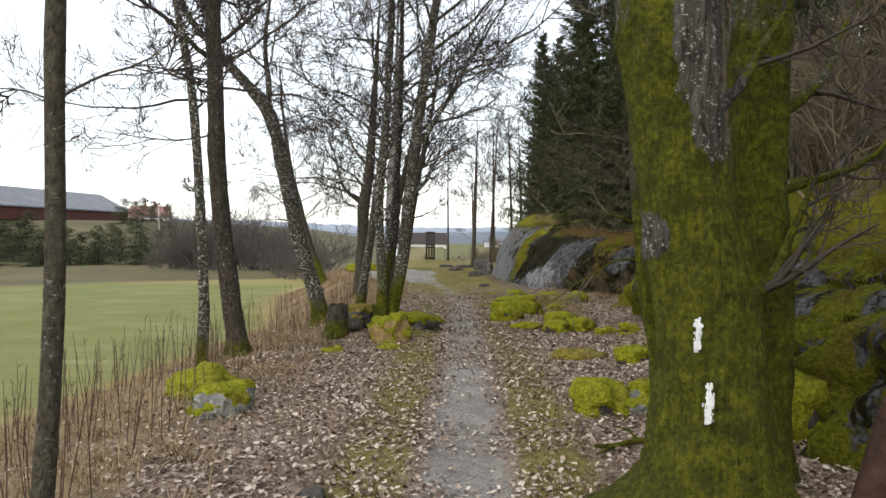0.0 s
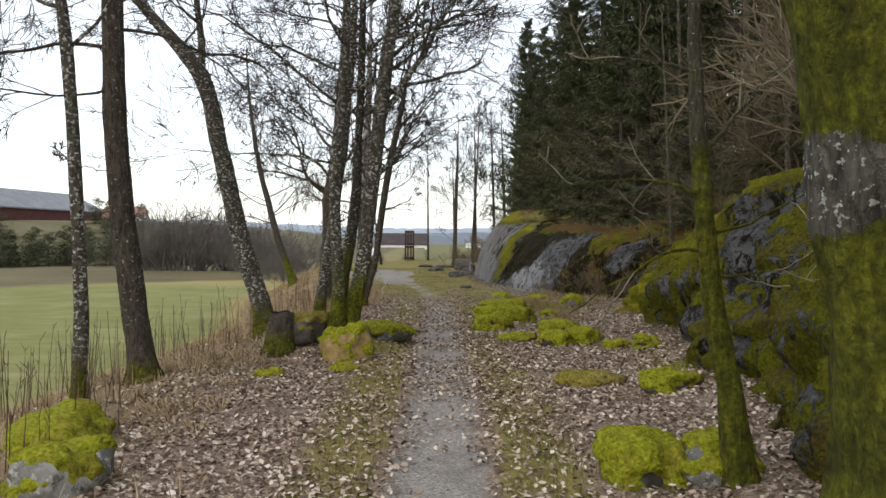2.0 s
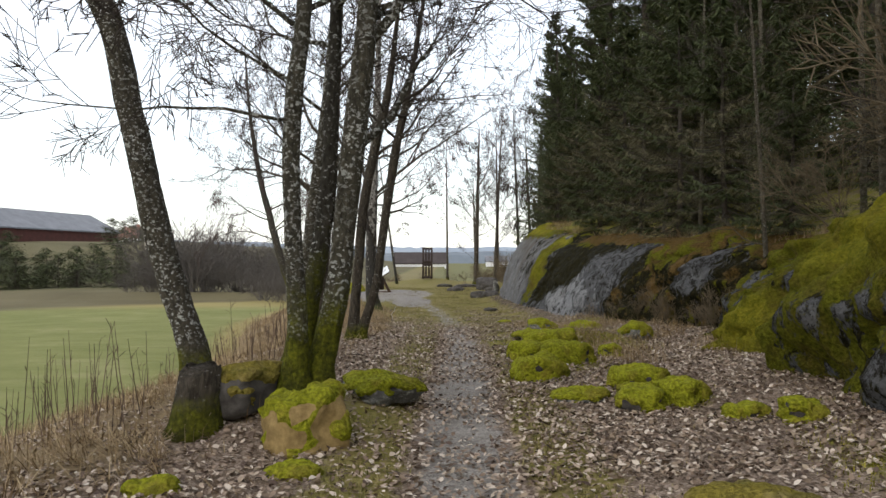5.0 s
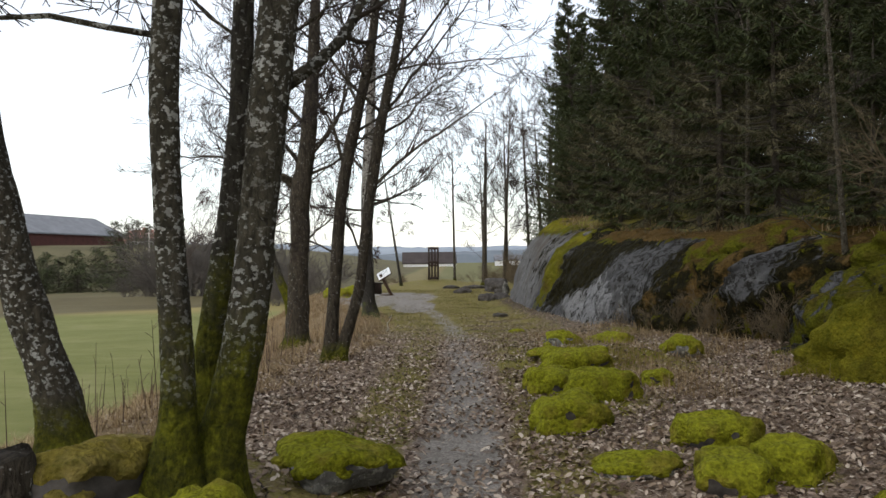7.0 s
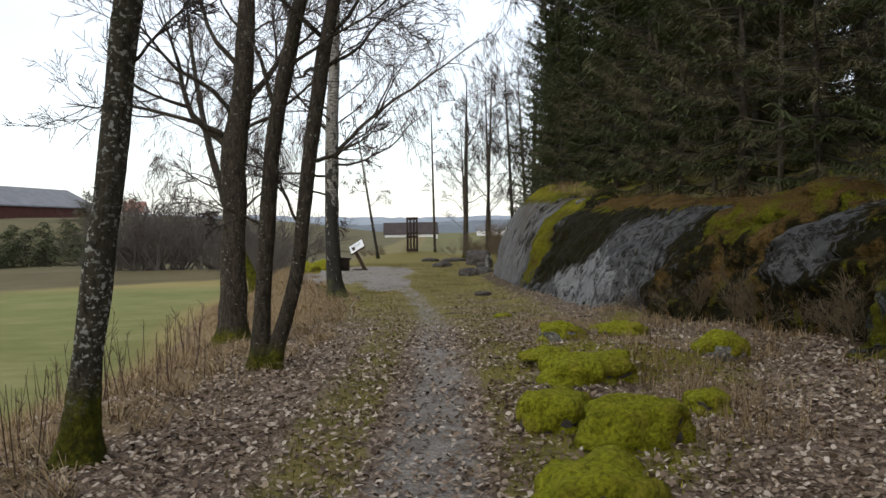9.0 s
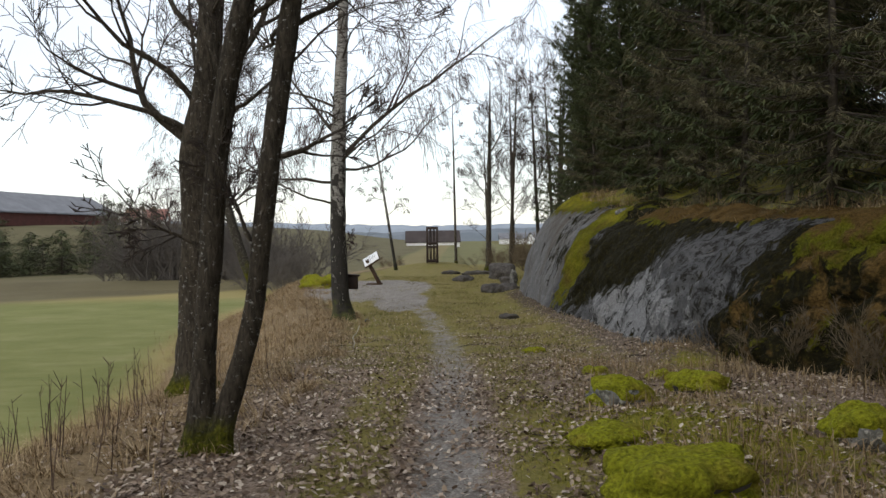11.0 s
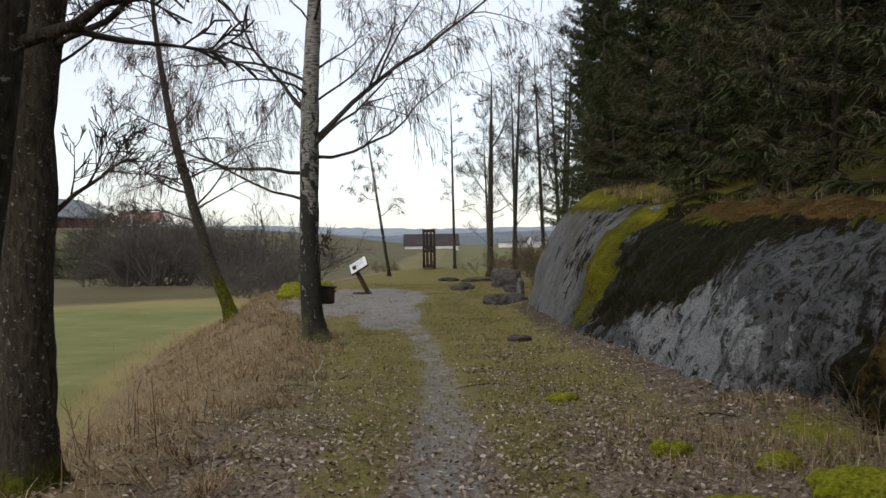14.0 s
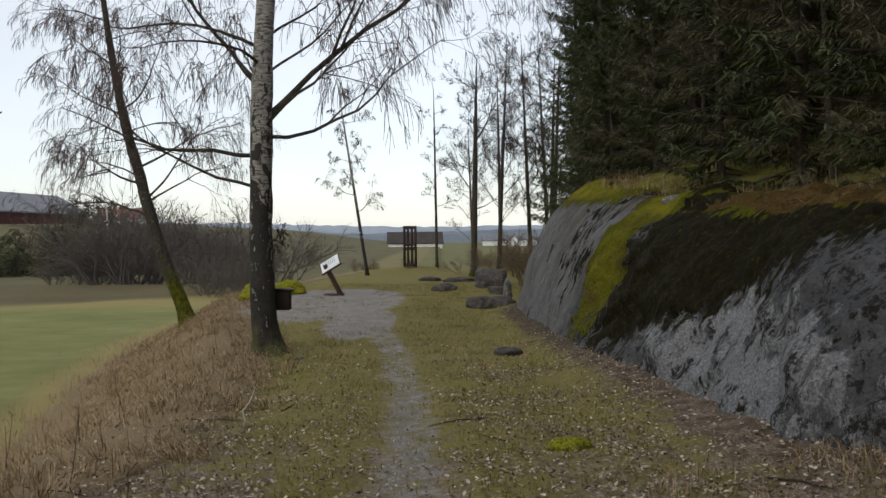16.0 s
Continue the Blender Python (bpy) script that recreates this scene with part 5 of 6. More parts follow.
# ---- beacon, sign board, box ----
def beacon():
    t = thing("iron_beacon", (-0.95, 63, ground_z(-0.95, 63) - 0.05), "dark rusty iron lattice beacon on a mound", "beacon")
    w = 0.29
    for sx in (-1, 1):
        for sy in (-1, 1):
            Soup().box((sx * w, sy * w, 1.05), (0.11, 0.11, 2.1), None, 0.008).make("post", RUST, t)
    for z in (0.1, 0.92, 1.12, 2.02):
        for sx, sy, lx, ly in ((0, -1, 1, 0), (0, 1, 1, 0), (-1, 0, 0, 1), (1, 0, 0, 1)):
            Soup().box((sx * w, sy * w, z), (0.09 + lx * 2 * w * 0.9, 0.09 + ly * 2 * w * 0.9, 0.15), None, 0.006).make("cross_bar", RUST, t)
    for k in range(6):
        a = k * math.pi / 3
        Soup().tube([(0.14 * math.cos(a), 0.14 * math.sin(a), 0.1), (0.14 * math.cos(a), 0.14 * math.sin(a), 2.0)], [0.03, 0.03], 6).make("bar", RUST, t)


beacon()


def sign_board():
    x, y = -2.26, 44.0
    z = ground_z(x, y)
    t = thing("information_board", (x, y, z - 0.02), "leaning wooden lectern with a pale information panel", "sign")
    lean = pose(-0.22, 0, 0.45, 0, -27, 0)
    Soup().box((0, 0, 0), (0.10, 0.42, 1.0), None, 0.012).make("post", WOOD_DARK, t).matrix_basis = lean
    Soup().box((0, 0, 0), (0.62, 0.75, 0.05), None, 0.01).make("panel_frame", WOOD_DARK, t).matrix_basis = pose(-0.30, 0, 0.90, 24, -31, 0)
    Soup().box((0, 0, 0.028), (0.58, 0.70, 0.02), None, 0.006).make("panel", PLATE, t, "pale printed panel").matrix_basis = pose(-0.30, 0, 0.90, 24, -31, 0)
    for k in range(7):
        Soup().box((-0.2 + 0.06 * k, 0.1, 0.0395), (0.02, 0.36, 0.003)).make("text_line", PAPER, t).matrix_basis = pose(-0.30, 0, 0.90, 24, -31, 0)
    Soup().box((-0.2, 0, 0.03), (0.55, 0.5, 0.06), None, 0.01).make("foot", WOOD_DARK, t)


sign_board()


def tree_box():
    t = thing("wooden_box", (-1.86, 32.92, 0.22), "small dark wooden box fixed to the birch", "box")
    Soup().box((0, 0, 0.17), (0.28, 0.22, 0.30), None, 0.01).make("box_body", RUST, t)
    Soup().box((0.02, 0, 0.335), (0.34, 0.28, 0.03), pose(0, 0, 0, 0, 6, 0).to_3x3(), 0.006).make("box_roof", RUST, t)


tree_box()


# ---- farm buildings beyond the fields ----
def house(name, label, x, y, z, length, depth, wall_h, roof_h, turn, wall, roof, windows=0, chimneys=0):
    t = thing(name, (x, y, z), label, "building", "", turn)
    L, D = length / 2, depth / 2
    Soup().box((0, 0, wall_h / 2 - 0.5), (length, depth, wall_h + 1)).make("wall", wall, t, "", False)
    for e in (-1, 1):
        v = [(e * L, -D, wall_h), (e * L, D, wall_h), (e * L, 0, wall_h + roof_h - 0.1), (e * (L - 0.3), -D, wall_h), (e * (L - 0.3), D, wall_h), (e * (L - 0.3), 0, wall_h + roof_h - 0.1)]
        part("gable", v, [(0, 1, 2), (5, 4, 3), (0, 2, 5, 3), (1, 4, 5, 2), (0, 3, 4, 1)], wall, t, "", False)
    o = 0.5
    for e in (-1, 1):
        k = roof_h / D
        a = [(-L - o, e * (D + o), wall_h - k * o), (L + o, e * (D + o), wall_h - k * o), (L + o, 0, wall_h + roof_h), (-L - o, 0, wall_h + roof_h)]
        v = a + [(p[0], p[1], p[2] + 0.3) for p in a]
        part("roof", v, [(0, 1, 2, 3), (7, 6, 5, 4), (0, 4, 5, 1), (1, 5, 6, 2), (2, 6, 7, 3), (3, 7, 4, 0)], roof, t, "", False)
    for k in range(windows):
        wx = -L + length * (k + 0.5) / windows
        w = Soup().box((wx, -D - 0.04, wall_h * 0.55), (length / windows * 0.42, 0.1, wall_h * 0.42)).make("window", WHITE, t, "", False)
        Soup().box((wx, -D - 0.07, wall_h * 0.55), (length / windows * 0.30, 0.1, wall_h * 0.32)).make("pane", GLASS, w, "", False)
    for k in range(chimneys):
        Soup().box((-L * 0.3 + k * L * 0.6, 0, wall_h + roof_h + 0.3), (0.9, 0.9, 1.6)).make("chimney", HAZE_TILE_RED, t, "", False)
    return t


house("barn", "long red barn with a grey sheet roof", -91, 158, 5.3, 92, 15, 1.7, 3.9, 81, BARN_RED, SLATE, 0)
house("farmhouse", "white farmhouse with a red tiled roof", -92, 262, 4.4, 11, 8, 3.0, 2.8, 8, WHITE, HAZE_TILE_RED, 4, 2)
house("farmhouse", "white farmhouse with a red tiled roof", -103, 285, 4.0, 10, 8, 3.2, 2.8, -10, WHITE, HAZE_TILE_RED, 3, 1)
house("barn", "white-walled barn with a wide brown roof", -9.5, 350, -3.4, 21, 14, 2.3, 4.2, 3, WHITE, TILE_BROWN, 0)
house("barn", "small far white shed with a dark roof", 28, 420, -3.2, 14, 8, 2.6, 2.4, 0, WHITE, SLATE, 0)
house("barn", "small far white shed with a dark roof", 40, 410, -3.2, 10, 8, 3.0, 2.4, 20, WHITE, SLATE, 0)
house("barn", "small far white shed with a dark roof", -160, 470, -3.2, 16, 8, 3.0, 2.4, 20, WHITE, SLATE, 0)


def ridge(name, y, x0, x1, base, table, jag, material, label, seed):
    """A far wooded ridge with a ragged treetop line."""
    rng = random.Random(seed)
    xs = np.arange(x0, x1, jag)
    verts, faces = [], []
    for i, x in enumerate(xs):
        h = float(lerp_table(x, table)) * (1 + 0.25 * noise.noise(Vector((x * 0.006, seed, 0)))) + rng.uniform(0, 0.35) * jag * 0.5
        verts += [(x, y, base), (x, y + 10, base + h * 0.7), (x, y + 60, base + h), (x, y + 400, base)]
    for i in range(len(xs) - 1):
        faces += [(4 * i + k, 4 * i + 4 + k, 4 * i + 5 + k, 4 * i + 1 + k) for k in range(3)]
    tagged(part(name, verts, faces, material), label, "hills", kind="structure")


# The ridge materials carry the haze; the farther ridge is paler and bluer.
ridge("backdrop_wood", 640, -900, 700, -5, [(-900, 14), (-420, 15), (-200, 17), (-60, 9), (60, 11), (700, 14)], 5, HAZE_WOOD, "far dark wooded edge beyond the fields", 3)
ridge("backdrop_hills", 1500, -2200, 1800, -6, [(-2200, 40), (-700, 42), (-330, 34), (-60, 24), (200, 26), (1800, 40)], 12, HAZE_HILL, "wooded hills with blue haze in their colour", 4)


# ---- bushes and far greenery ----
def bush(name, label, seed, height, stems, twig, least=0.014):
    rng = random.Random(seed)
    t = thing(name, (0, 0, 0), label, "bush", "leafless bushes by the fields")
    for k in range(stems):
        a = rng.uniform(0, 6.28)
        d = Vector((0.45 * math.cos(a), 0.45 * math.sin(a), 1)).normalized()
        lines = []
        grow(lines, Vector((0.3 * math.cos(a), 0.3 * math.sin(a), -0.2)), d, height * rng.uniform(0.7, 1.1), 0.012 * height, 0, rng, dict(depth=2, kids=(14, 7, 0, 0), up=(0.2, 0.3, 0.2, 0), wander=0.2, last=1.3))
        st = Soup()
        for level, q, r in lines:
            if level < 2:
                st.tube(q, [max(x, least) for x in r], 3, False)
            else:
                d = (q[-1] - q[0])
                st.blade(q[0], d.normalized(), d.length, least * 2, d.cross(Vector((rng.uniform(-1, 1), rng.uniform(-1, 1), 0.2))).normalized(), Vector((0, 0, 0)), 1)
        st.make("stem", twig, t)
    return t


shrub = bush("leafless_bush", "dense grey-brown leafless bush at the field edge", 91, 4.8, 6, HAZE_TWIG)
shrub.matrix_basis = pose(-20, 80, ground_z(-20, 80))
b_rng = random.Random(12)
for k in range(80):
    if k < 50:
        x, y, sc = b_rng.uniform(-29, -12.5), b_rng.uniform(76, 98), b_rng.uniform(0.5, 1.4)
    elif k < 62:
        x, y, sc = b_rng.uniform(-15, -9.5), b_rng.uniform(62, 80), b_rng.uniform(0.25, 0.5)
    else:
        x, y, sc = b_rng.uniform(-85, -30), b_rng.uniform(112, 138), b_rng.uniform(0.4, 0.8)
    if k < 50 and x < -24:
        sc *= 0.55
    t = copy_thing(shrub, pose(x, y, ground_z(x, y), 0, 0, b_rng.uniform(0, 360)))
    t.scale = (sc * 1.25, sc * 1.25, sc)
small = bush("leafless_bush", "low reddish-brown bush of bare twigs", 92, 1.2, 7, BROWN_TWIG, 0.004)
small.matrix_basis = pose(2.6, 55, ground_z(2.6, 55))
for k in range(40):
    if k < 22:
        x, y, sc = b_rng.uniform(0.4, 6.5), b_rng.uniform(55, 72), b_rng.uniform(0.5, 1.0)
        if k % 4 == 0:
            x, y = b_rng.uniform(-6, 0), b_rng.uniform(67, 78)
    elif k < 30:
        x, y, sc = b_rng.uniform(3.2, 6.0), b_rng.uniform(44, 56), b_rng.uniform(0.8, 1.5)
    else:
        y = b_rng.uniform(18.5, 23.5)
        x = float(lerp_table(y, ROCK_X)) + b_rng.uniform(-0.25, 0.9)
        sc = b_rng.uniform(0.3, 0.6)
    z = ground_z(x, y)
    t = copy_thing(small, pose(x, y, z, 0, 0, b_rng.uniform(0, 360)))
    t.scale = (sc * 1.2, sc * 1.2, sc)
for k in range(26):
    y = b_rng.uniform(7.5, 18)
    x = float(lerp_table(y, ROCK_X)) + b_rng.uniform(1.6, 5.0)
    t = copy_thing(small, pose(x, y, ground_z(x, y), 0, 0, b_rng.uniform(0, 360)))
    sc = b_rng.uniform(1.2, 2.5)
    t.scale = (sc * 0.9, sc * 0.9, sc)
    tagged(t, "tall brown thicket of bare twigs among the spruces", "bush", "undergrowth on the rock")
juniper = spruce("juniper", "dark evergreen bush on the hillside", (-70, 128, ground_z(-70, 128)), 4.0, 2.3, 95, 0.02, 12, 0.0, 1.9, 6)
for k in range(84):
    x, y = b_rng.uniform(-92, -36), b_rng.uniform(110, 136)
    if k > 76:
        x, y = b_rng.uniform(-66, -52), b_rng.uniform(150, 190)
    t = copy_thing(juniper, pose(x, y, ground_z(x, y), 0, 0, b_rng.uniform(0, 360)))
    sc = b_rng.uniform(0.6, 1.45)
    t.scale = (sc * 1.35, sc * 1.35, sc)


# ---- ground cover ----
def sample(x, y):
    """Height and covers of the ground at many places."""
    xs, ys, zz, rows = GRID
    i = np.clip(np.searchsorted(xs, x) - 1, 0, len(xs) - 2)
    j = np.clip(np.searchsorted(ys, y) - 1, 0, len(ys) - 2)
    fx = ((x - xs[i]) / (xs[i + 1] - xs[i]))[:, None]
    fy = ((y - ys[j]) / (ys[j + 1] - ys[j]))[:, None]
    a = np.concatenate([zz[:, :, None], rows], axis=2)
    v = (a[j, i] * (1 - fx) + a[j, i + 1] * fx) * (1 - fy) + (a[j + 1, i] * (1 - fx) + a[j + 1, i + 1] * fx) * fy
    return v[:, 0], v[:, 1:]


def patches(x, y, s, seed=0.0):
    return np.array([noise.noise(Vector((a * s, b * s, seed))) for a, b in zip(x, y)])


def stuff(name, verts, faces_per, material, label, category):
    """One mesh of many small pieces. verts: pieces x corners x 3; faces_per: corner numbers of each face of a piece."""
    n, k = verts.shape[:2]
    me = bpy.data.meshes.new(name)
    loops = np.concatenate([np.array(f) for f in faces_per])
    sizes = np.array([len(f) for f in faces_per])
    me.vertices.add(n * k)
    me.vertices.foreach_set("co", verts.astype(np.float32).ravel())
    idx = (np.arange(n)[:, None] * k + loops[None, :]).ravel()
    tot = np.tile(sizes, n)
    me.loops.add(len(idx))
    me.loops.foreach_set("vertex_index", idx.astype(np.int32))
    me.polygons.add(len(tot))
    me.polygons.foreach_set("loop_start", (np.cumsum(tot) - tot).astype(np.int32))
    me.materials.append(material)
    me.update(calc_edges=True)
    return tagged(new(name, me), label, category, kind="stuff")


def spin(n, g, tilt):
    """Random turns about z, with some tilt: three axes for each piece."""
    a = g.uniform(0, 2 * np.pi, n)
    u = np.stack([np.cos(a), np.sin(a), g.normal(0, tilt, n)], 1)
    u /= np.linalg.norm(u, axis=1)[:, None]
    w = np.stack([-np.sin(a), np.cos(a), g.normal(0, tilt, n)], 1)
    w -= u * (u * w).sum(1)[:, None]
    w /= np.linalg.norm(w, axis=1)[:, None]
    return u, w, np.cross(u, w)


def fallen_leaves(name, count, y0, y1, seed, size, material, label):
    g = np.random.RandomState(seed)
    y = y0 + (y1 - y0) * g.uniform(0, 1, count) ** 1.15
    x = g.uniform(-4.2, 5.0, count)
    z, zn = sample(x, y)
    r = lerp_table(y, ROCK_X)
    keep = g.uniform(0, 1, count) < np.clip(zn[:, 2] * 1.05 - 0.8 * zn[:, 0] - 0.25 * zn[:, 1] + 0.75 * patches(x, y, 1.1) + 0.08 - 0.5 * zn[:, 6], 0.05, 1) * (x < r + 0.35) * (1 - 0.25 * smooth(9, 15, y) * (seed == 3) - 0.4 * smooth(17, 22, y) * (seed == 3) - 0.35 * smooth(29, 37, y)) * (1 if seed == 3 else smooth(8, 15, y) * np.where(x > 0.5, 1.0, 0.7))
    x, y, z = x[keep], y[keep], z[keep]
    n = len(x)
    u, w, k = spin(n, g, 0.42)
    k = k * np.sign(k[:, 2:3])
    s = (g.uniform(0.014, 0.036, n) * size * (1 - 0.3 * smooth(20, 27, y)))[:, None]
    curl = g.uniform(-0.2, 0.75, n)[:, None]
    wide = g.uniform(0.45, 0.75, n)[:, None]
    c = np.stack([x, y, z + 0.008 + g.uniform(0, 0.022, n)], 1)
    corners = [c - u * s, c - u * s * 0.3 + w * s * wide + k * s * curl * 0.5, c + u * s * 0.55 + w * s * wide * 0.8 + k * s * curl * 0.6,
               c + u * s * 1.2 + k * s * curl * 0.5, c + u * s * 0.55 - w * s * wide * 0.8 + k * s * curl * 0.6, c - u * s * 0.3 - w * s * wide + k * s * curl * 0.5]
    stuff(name, np.stack(corners, 1), [(0, 1, 2, 3), (0, 3, 4, 5)], material, label, "leaves")


fallen_leaves("fallen_leaves", 330000, -2, 38, 3, 0.78, LEAF, "dry curled brown and pale leaves covering the ground")
# Brown leaves whose colour holds some of the shade along the rock.
fallen_leaves("shaded_brown_leaves", 170000, 8, 38, 4, 0.8, SHADED_LEAF, "dark brown leaves scattered over grass and moss, shade in their colour")


def blades(name, count, xr, yr, weight, height, width, lean, material, label, seed, power=1.3):
    """Grass blades where weight(x, y, z, covers) allows them."""
    g = np.random.RandomState(seed)
    y = yr[0] + (yr[1] - yr[0]) * g.uniform(0, 1, count) ** power
    x = g.uniform(*xr, count)
    z, zn = sample(x, y)
    keep = g.uniform(0, 1, count) < weight(x, y, z, zn)
    x, y, z = x[keep], y[keep], z[keep]
    n = len(x)
    a = g.uniform(0, 2 * np.pi, n)
    h = g.uniform(*height, n)
    d = np.stack([np.cos(a), np.sin(a), np.zeros(n)], 1)
    side = np.stack([-np.sin(a), np.cos(a), np.zeros(n)], 1) * (g.uniform(*width, n) / 2)[:, None]
    tip = np.abs(g.normal(0, lean, n))[:, None]
    up = np.array([[0, 0, 1.0]])
    c = np.stack([x, y, z - 0.01], 1)
    hh = h[:, None]
    mid = c + up * hh * 0.6 / np.sqrt(1 + tip) + d * hh * 0.3 * tip
    end = c + up * hh * np.clip(1.0 - 0.35 * tip, 0.15, 1) + d * hh * tip
    end[:, 2] = np.maximum(end[:, 2], c[:, 2] + 0.02)
    stuff(name, np.stack([c - side, c + side, mid + side * 0.8, end, mid - side * 0.8], 1), [(0, 1, 2, 4), (4, 2, 3)], material, label, "grass")


def bank_dry(x, y, z, zn):
    clump = np.clip(0.55 + 1.1 * patches(x, y, 0.9, 2), 0, 1)
    return np.clip(zn[:, 3] * clump + 0.10 * (zn[:, 2] > 0.3) * (x < -0.9) * clump, 0, 1)


blades("dry_grass", 120000, (-11, -0.8), (2.0, 52), bank_dry, (0.08, 0.30), (0.004, 0.009), 1.5, STRAW, "matted pale dry grass on the bank", 11, 1.2)
blades("short_grass", 260000, (-3.2, 3.4), (2.2, 50), lambda x, y, z, zn: np.clip(zn[:, 1] * np.clip(0.55 + 1.3 * patches(x, y, 1.3, 5), 0, 1) - 0.4 * zn[:, 0], 0, 1), (0.025, 0.085), (0.004, 0.009), 0.6, GRASS, "short olive-green winter grass", 12, 1.4)
blades("ledge_grass", 26000, (3.6, 6.5), (8, 40), lambda x, y, z, zn: np.clip(0.4 + 1.2 * patches(x, y, 0.8, 8), 0, 1) * (np.abs(x - lerp_table(y, ROCK_X) - 1.7) < 0.75) * (1.0 - 0.4 * (y < 18)), (0.10, 0.34), (0.006, 0.014), 1.1, STRAW, "tan grass hanging over the rock's edge", 13, 1.0)


blades("rock_foot_grass", 30000, (1.2, 4.4), (17.0, 25.5), lambda x, y, z, zn: np.clip(0.25 + 1.3 * patches(x, y, 1.0, 15), 0, 1) * smooth(1.3, 2.4, x) * (x < lerp_table(y, ROCK_X) + 0.2), (0.05, 0.22), (0.004, 0.009), 1.1, STRAW, "brown dry grass at the foot of the rock", 16, 1.0)
blades("moss_sprigs", 130000, (0.6, 4.4), (6.5, 25), lambda x, y, z, zn: np.clip(1.3 * zn[:, 6] + 0.7 * patches(x, y, 1.6, 9) - 0.15, 0, 1) * (x < lerp_table(y, ROCK_X) + 0.3), (0.015, 0.06), (0.004, 0.009), 0.8, SPRIG, "lime-green moss sprigs on the ground", 14, 1.0)


def tussocks(count, per):
    """Slumped clumps of dead grass on the bank."""
    g = np.random.RandomState(17)
    y = 2.2 + 46 * g.uniform(0, 1, count) ** 1.15
    x = lerp_table(y, BANK_X) + g.uniform(-3.6, 0.7, count)
    z, zn = sample(x, y)
    keep = g.uniform(0, 1, count) < np.clip(0.45 + 1.2 * patches(x, y, 0.7, 6), 0.05, 1)
    x, y = x[keep], y[keep]
    n = len(x)
    size = np.repeat(g.uniform(0.6, 1.25, n), per)
    a = g.uniform(0, 2 * np.pi, n * per)
    r = np.abs(g.normal(0, 0.06, n * per))
    px, py = np.repeat(x, per) + r * np.cos(a), np.repeat(y, per) + r * np.sin(a)
    pz, zn = sample(px, py)
    a = a + g.normal(0, 0.5, n * per)
    lean = np.repeat(g.uniform(0, 2 * np.pi, n), per)
    d = np.stack([np.cos(a) + 0.7 * np.cos(lean) - 0.35, np.sin(a) + 0.7 * np.sin(lean), np.zeros(n * per)], 1)
    h = (g.uniform(0.09, 0.28, n * per) * size)[:, None]
    side = np.stack([-np.sin(a), np.cos(a), np.zeros(n * per)], 1) * 0.003
    c = np.stack([px, py, pz - 0.01], 1)
    bow = g.uniform(0.5, 1.25, n * per)[:, None]
    mid = c + d * h * 0.42 * bow + np.array([[0, 0, 0.5]]) * h
    end = c + d * h * 1.05 * bow + np.array([[0, 0, 1.0]]) * h * np.clip(1.0 - 0.85 * bow, 0.08, 1)
    stuff("grass_tussocks", np.stack([c - side, c + side, mid + side * 0.8, end, mid - side * 0.8], 1), [(0, 1, 2, 4), (4, 2, 3)], STRAW, "slumped tan tussocks of dead grass", "grass")


tussocks(3600, 26)


def stalks():
    """Dead weed stalks standing along the bank."""
    rng = random.Random(21)
    s = Soup()
    for k in range(1100):
        y = 2.5 + 31 * rng.random() ** 1.2
        e = float(lerp_table(y, BANK_X))
        x = e + rng.uniform(-2.4, 0.15)
        if y > 15 and rng.random() < (0.1 if y < 24 else 0.92):
            continue
        if noise.noise(Vector((x * 0.8, y * 0.8, 3))) < -0.05:
            continue
        z = ground_z(x, y)
        h = rng.uniform(0.3, 0.85) * (1 if y < 20 else 0.75)
        lx, ly = rng.gauss(0, 0.10), rng.gauss(0, 0.10)
        top = Vector((x + lx * h, y + ly * h, z + h))
        foot = Vector((x, y, z - 0.03))
        s.tube([foot, foot.lerp(top, 0.5) + Vector((lx * 0.05, 0, 0)), top], [0.005, 0.004, 0.002], 3, False)
        for q in range(rng.randint(0, 4)):
            p = foot.lerp(top, rng.uniform(0.55, 1.0))
            s.tube([p, p + Vector((rng.uniform(-0.06, 0.06), rng.uniform(-0.06, 0.06), rng.uniform(0.03, 0.10)))], [0.003, 0.002], 3, False)
    tagged(s.make("dead_stalks", STALK, None, "", False), "thin brown dead weed stalks on the bank", "weeds", kind="stuff")


stalks()


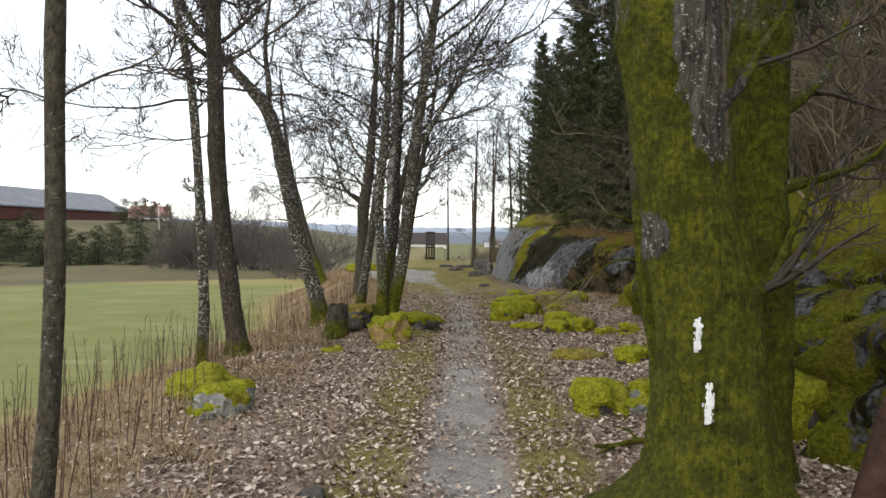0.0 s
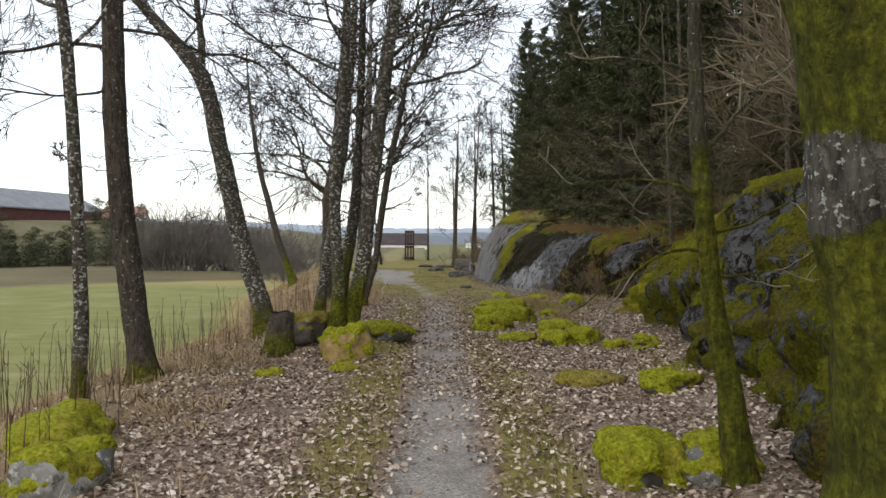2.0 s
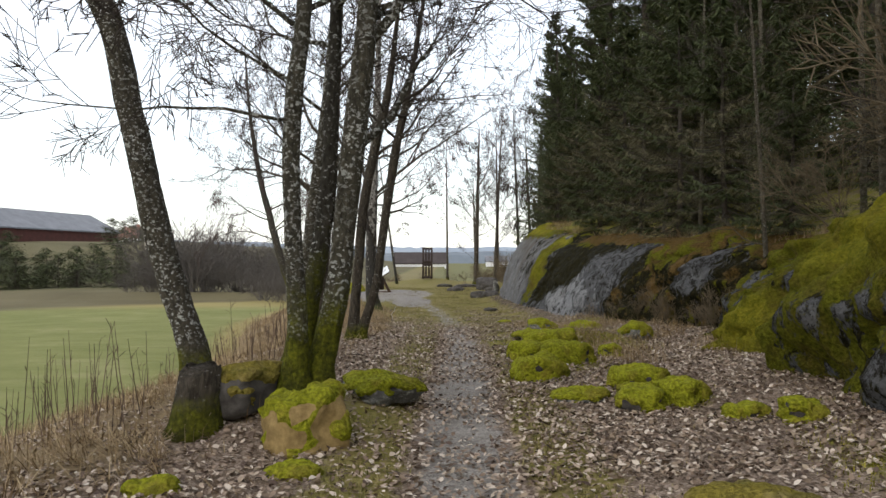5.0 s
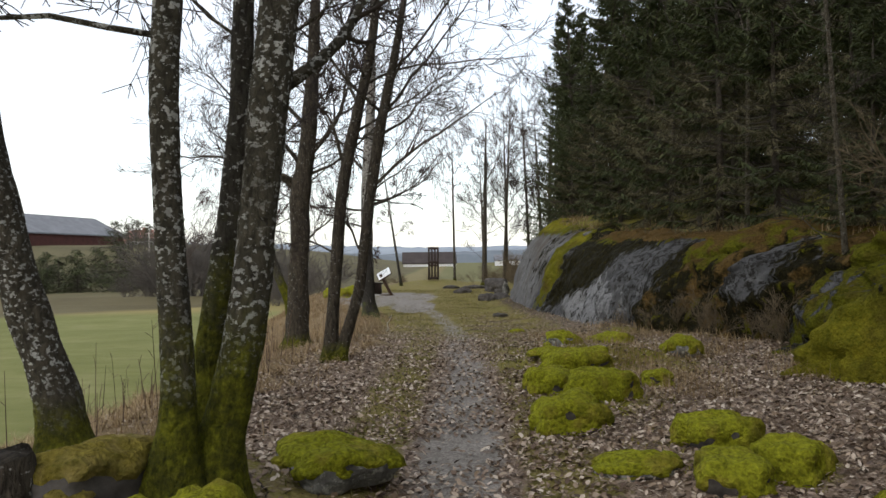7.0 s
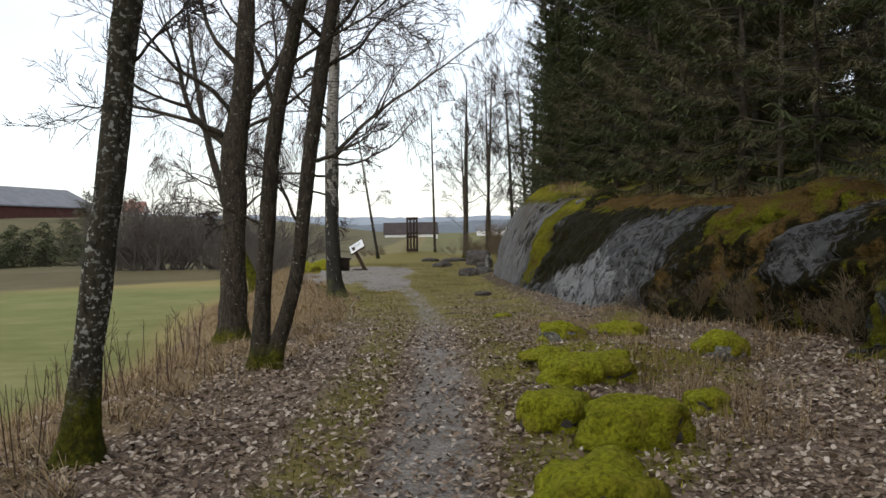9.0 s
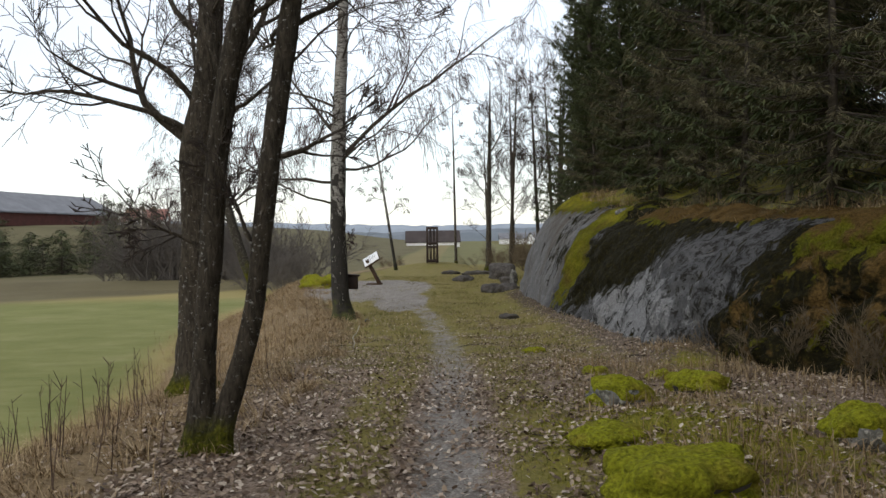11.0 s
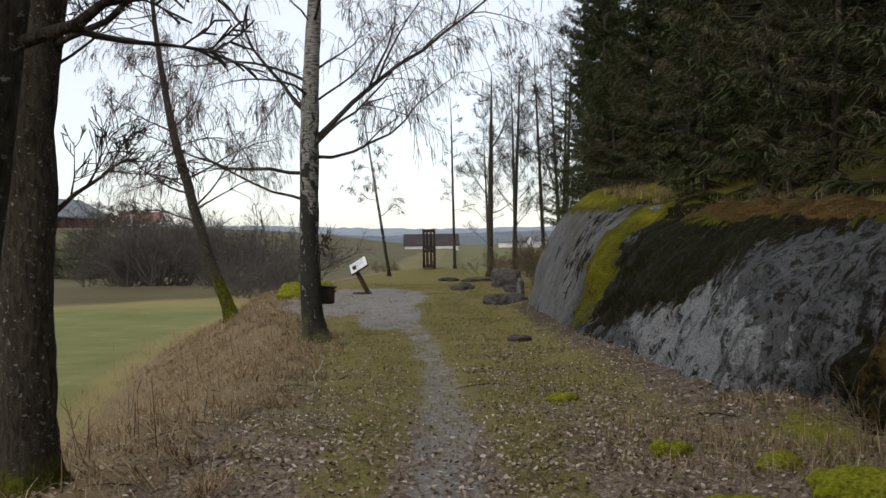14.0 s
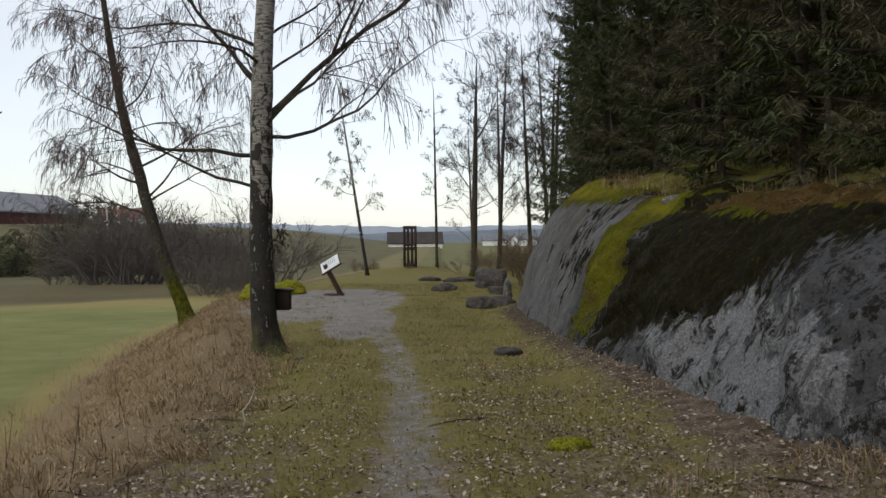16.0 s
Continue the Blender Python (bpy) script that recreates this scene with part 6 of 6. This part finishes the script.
def fallen_sticks():
    rng = random.Random(33)
    for k in range(46):
        y = 3 + 26 * rng.random()
        x = rng.choice((rng.uniform(0.9, 2.8), rng.uniform(-2.0, -0.6)))
        a, le = rng.uniform(0, 6.28), rng.uniform(0.15, 0.6)
        pts = []
        for i in range(5):
            px, py = x + math.cos(a) * le * i / 4 + rng.uniform(-0.012, 0.012), y + math.sin(a) * le * i / 4 + rng.uniform(-0.012, 0.012)
            pts.append((px - x, py - y, ground_z(px, py) - ground_z(x, y) + 0.014))
        r = rng.uniform(0.004, 0.009)
        ob = Soup().tube(pts, [r, r, r * 0.9, r * 0.7, r * 0.4], 5).make("fallen_stick", TWIG)
        ob.location = (x, y, ground_z(x, y))
        tagged(ob, "thin dead stick lying among fallen leaves", "stick", "fallen sticks")


fallen_sticks()


def fallen_branch():
    """A forked dead branch lying in the leaves near the oak."""
    t = thing("fallen_branch", (1.15, 6.2, ground_z(1.15, 6.2)), "dark forked dead branch lying on fallen leaves", "branch")
    Soup().tube([(0, 0, 0.05), (0.15, 0.04, 0.04), (0.34, 0.10, 0.07), (0.52, 0.10, 0.05), (0.75, 0.2, 0.06)], [0.012, 0.022, 0.025, 0.028, 0.03], 8).make("stem", ALDER, t)
    Soup().tube([(0.15, 0.04, 0.04), (0.05, -0.06, 0.03), (-0.02, -0.14, 0.02)], [0.016, 0.012, 0.006], 6).make("fork", ALDER, t)
    Soup().tube([(0.34, 0.10, 0.07), (0.30, 0.2, 0.12), (0.22, 0.3, 0.13)], [0.014, 0.010, 0.005], 6).make("fork", ALDER, t)


fallen_branch()


def pale_twig():
    z = ground_z(-1.12, 27.2)
    ob = Soup().tube([(0, 0, -0.02), (0.03, 0, 0.09), (0.0, 0.02, 0.17), (0.07, 0, 0.25), (0.11, 0.01, 0.36)], [0.010, 0.010, 0.009, 0.007, 0.004], 6).make("pale_twig", PALE_TWIG)
    ob.location = (-1.12, 27.2, z)
    tagged(ob, "pale crooked dry twig standing in moss", "twig")


pale_twig()


def utility_pole(x, y):
    z = ground_z(x, y)
    t = thing("utility_pole", (x, y, z), "weathered wooden utility pole on the hillside", "pole")
    Soup().tube([(0, 0, -0.3), (0, 0, 6.2)], [0.16, 0.12], 8).make("pole_shaft", PALE_TWIG, t)
    Soup().box((0, 0, 5.7), (1.2, 0.12, 0.12)).make("cross_arm", PALE_TWIG, t)


utility_pole(-50.5, 148)
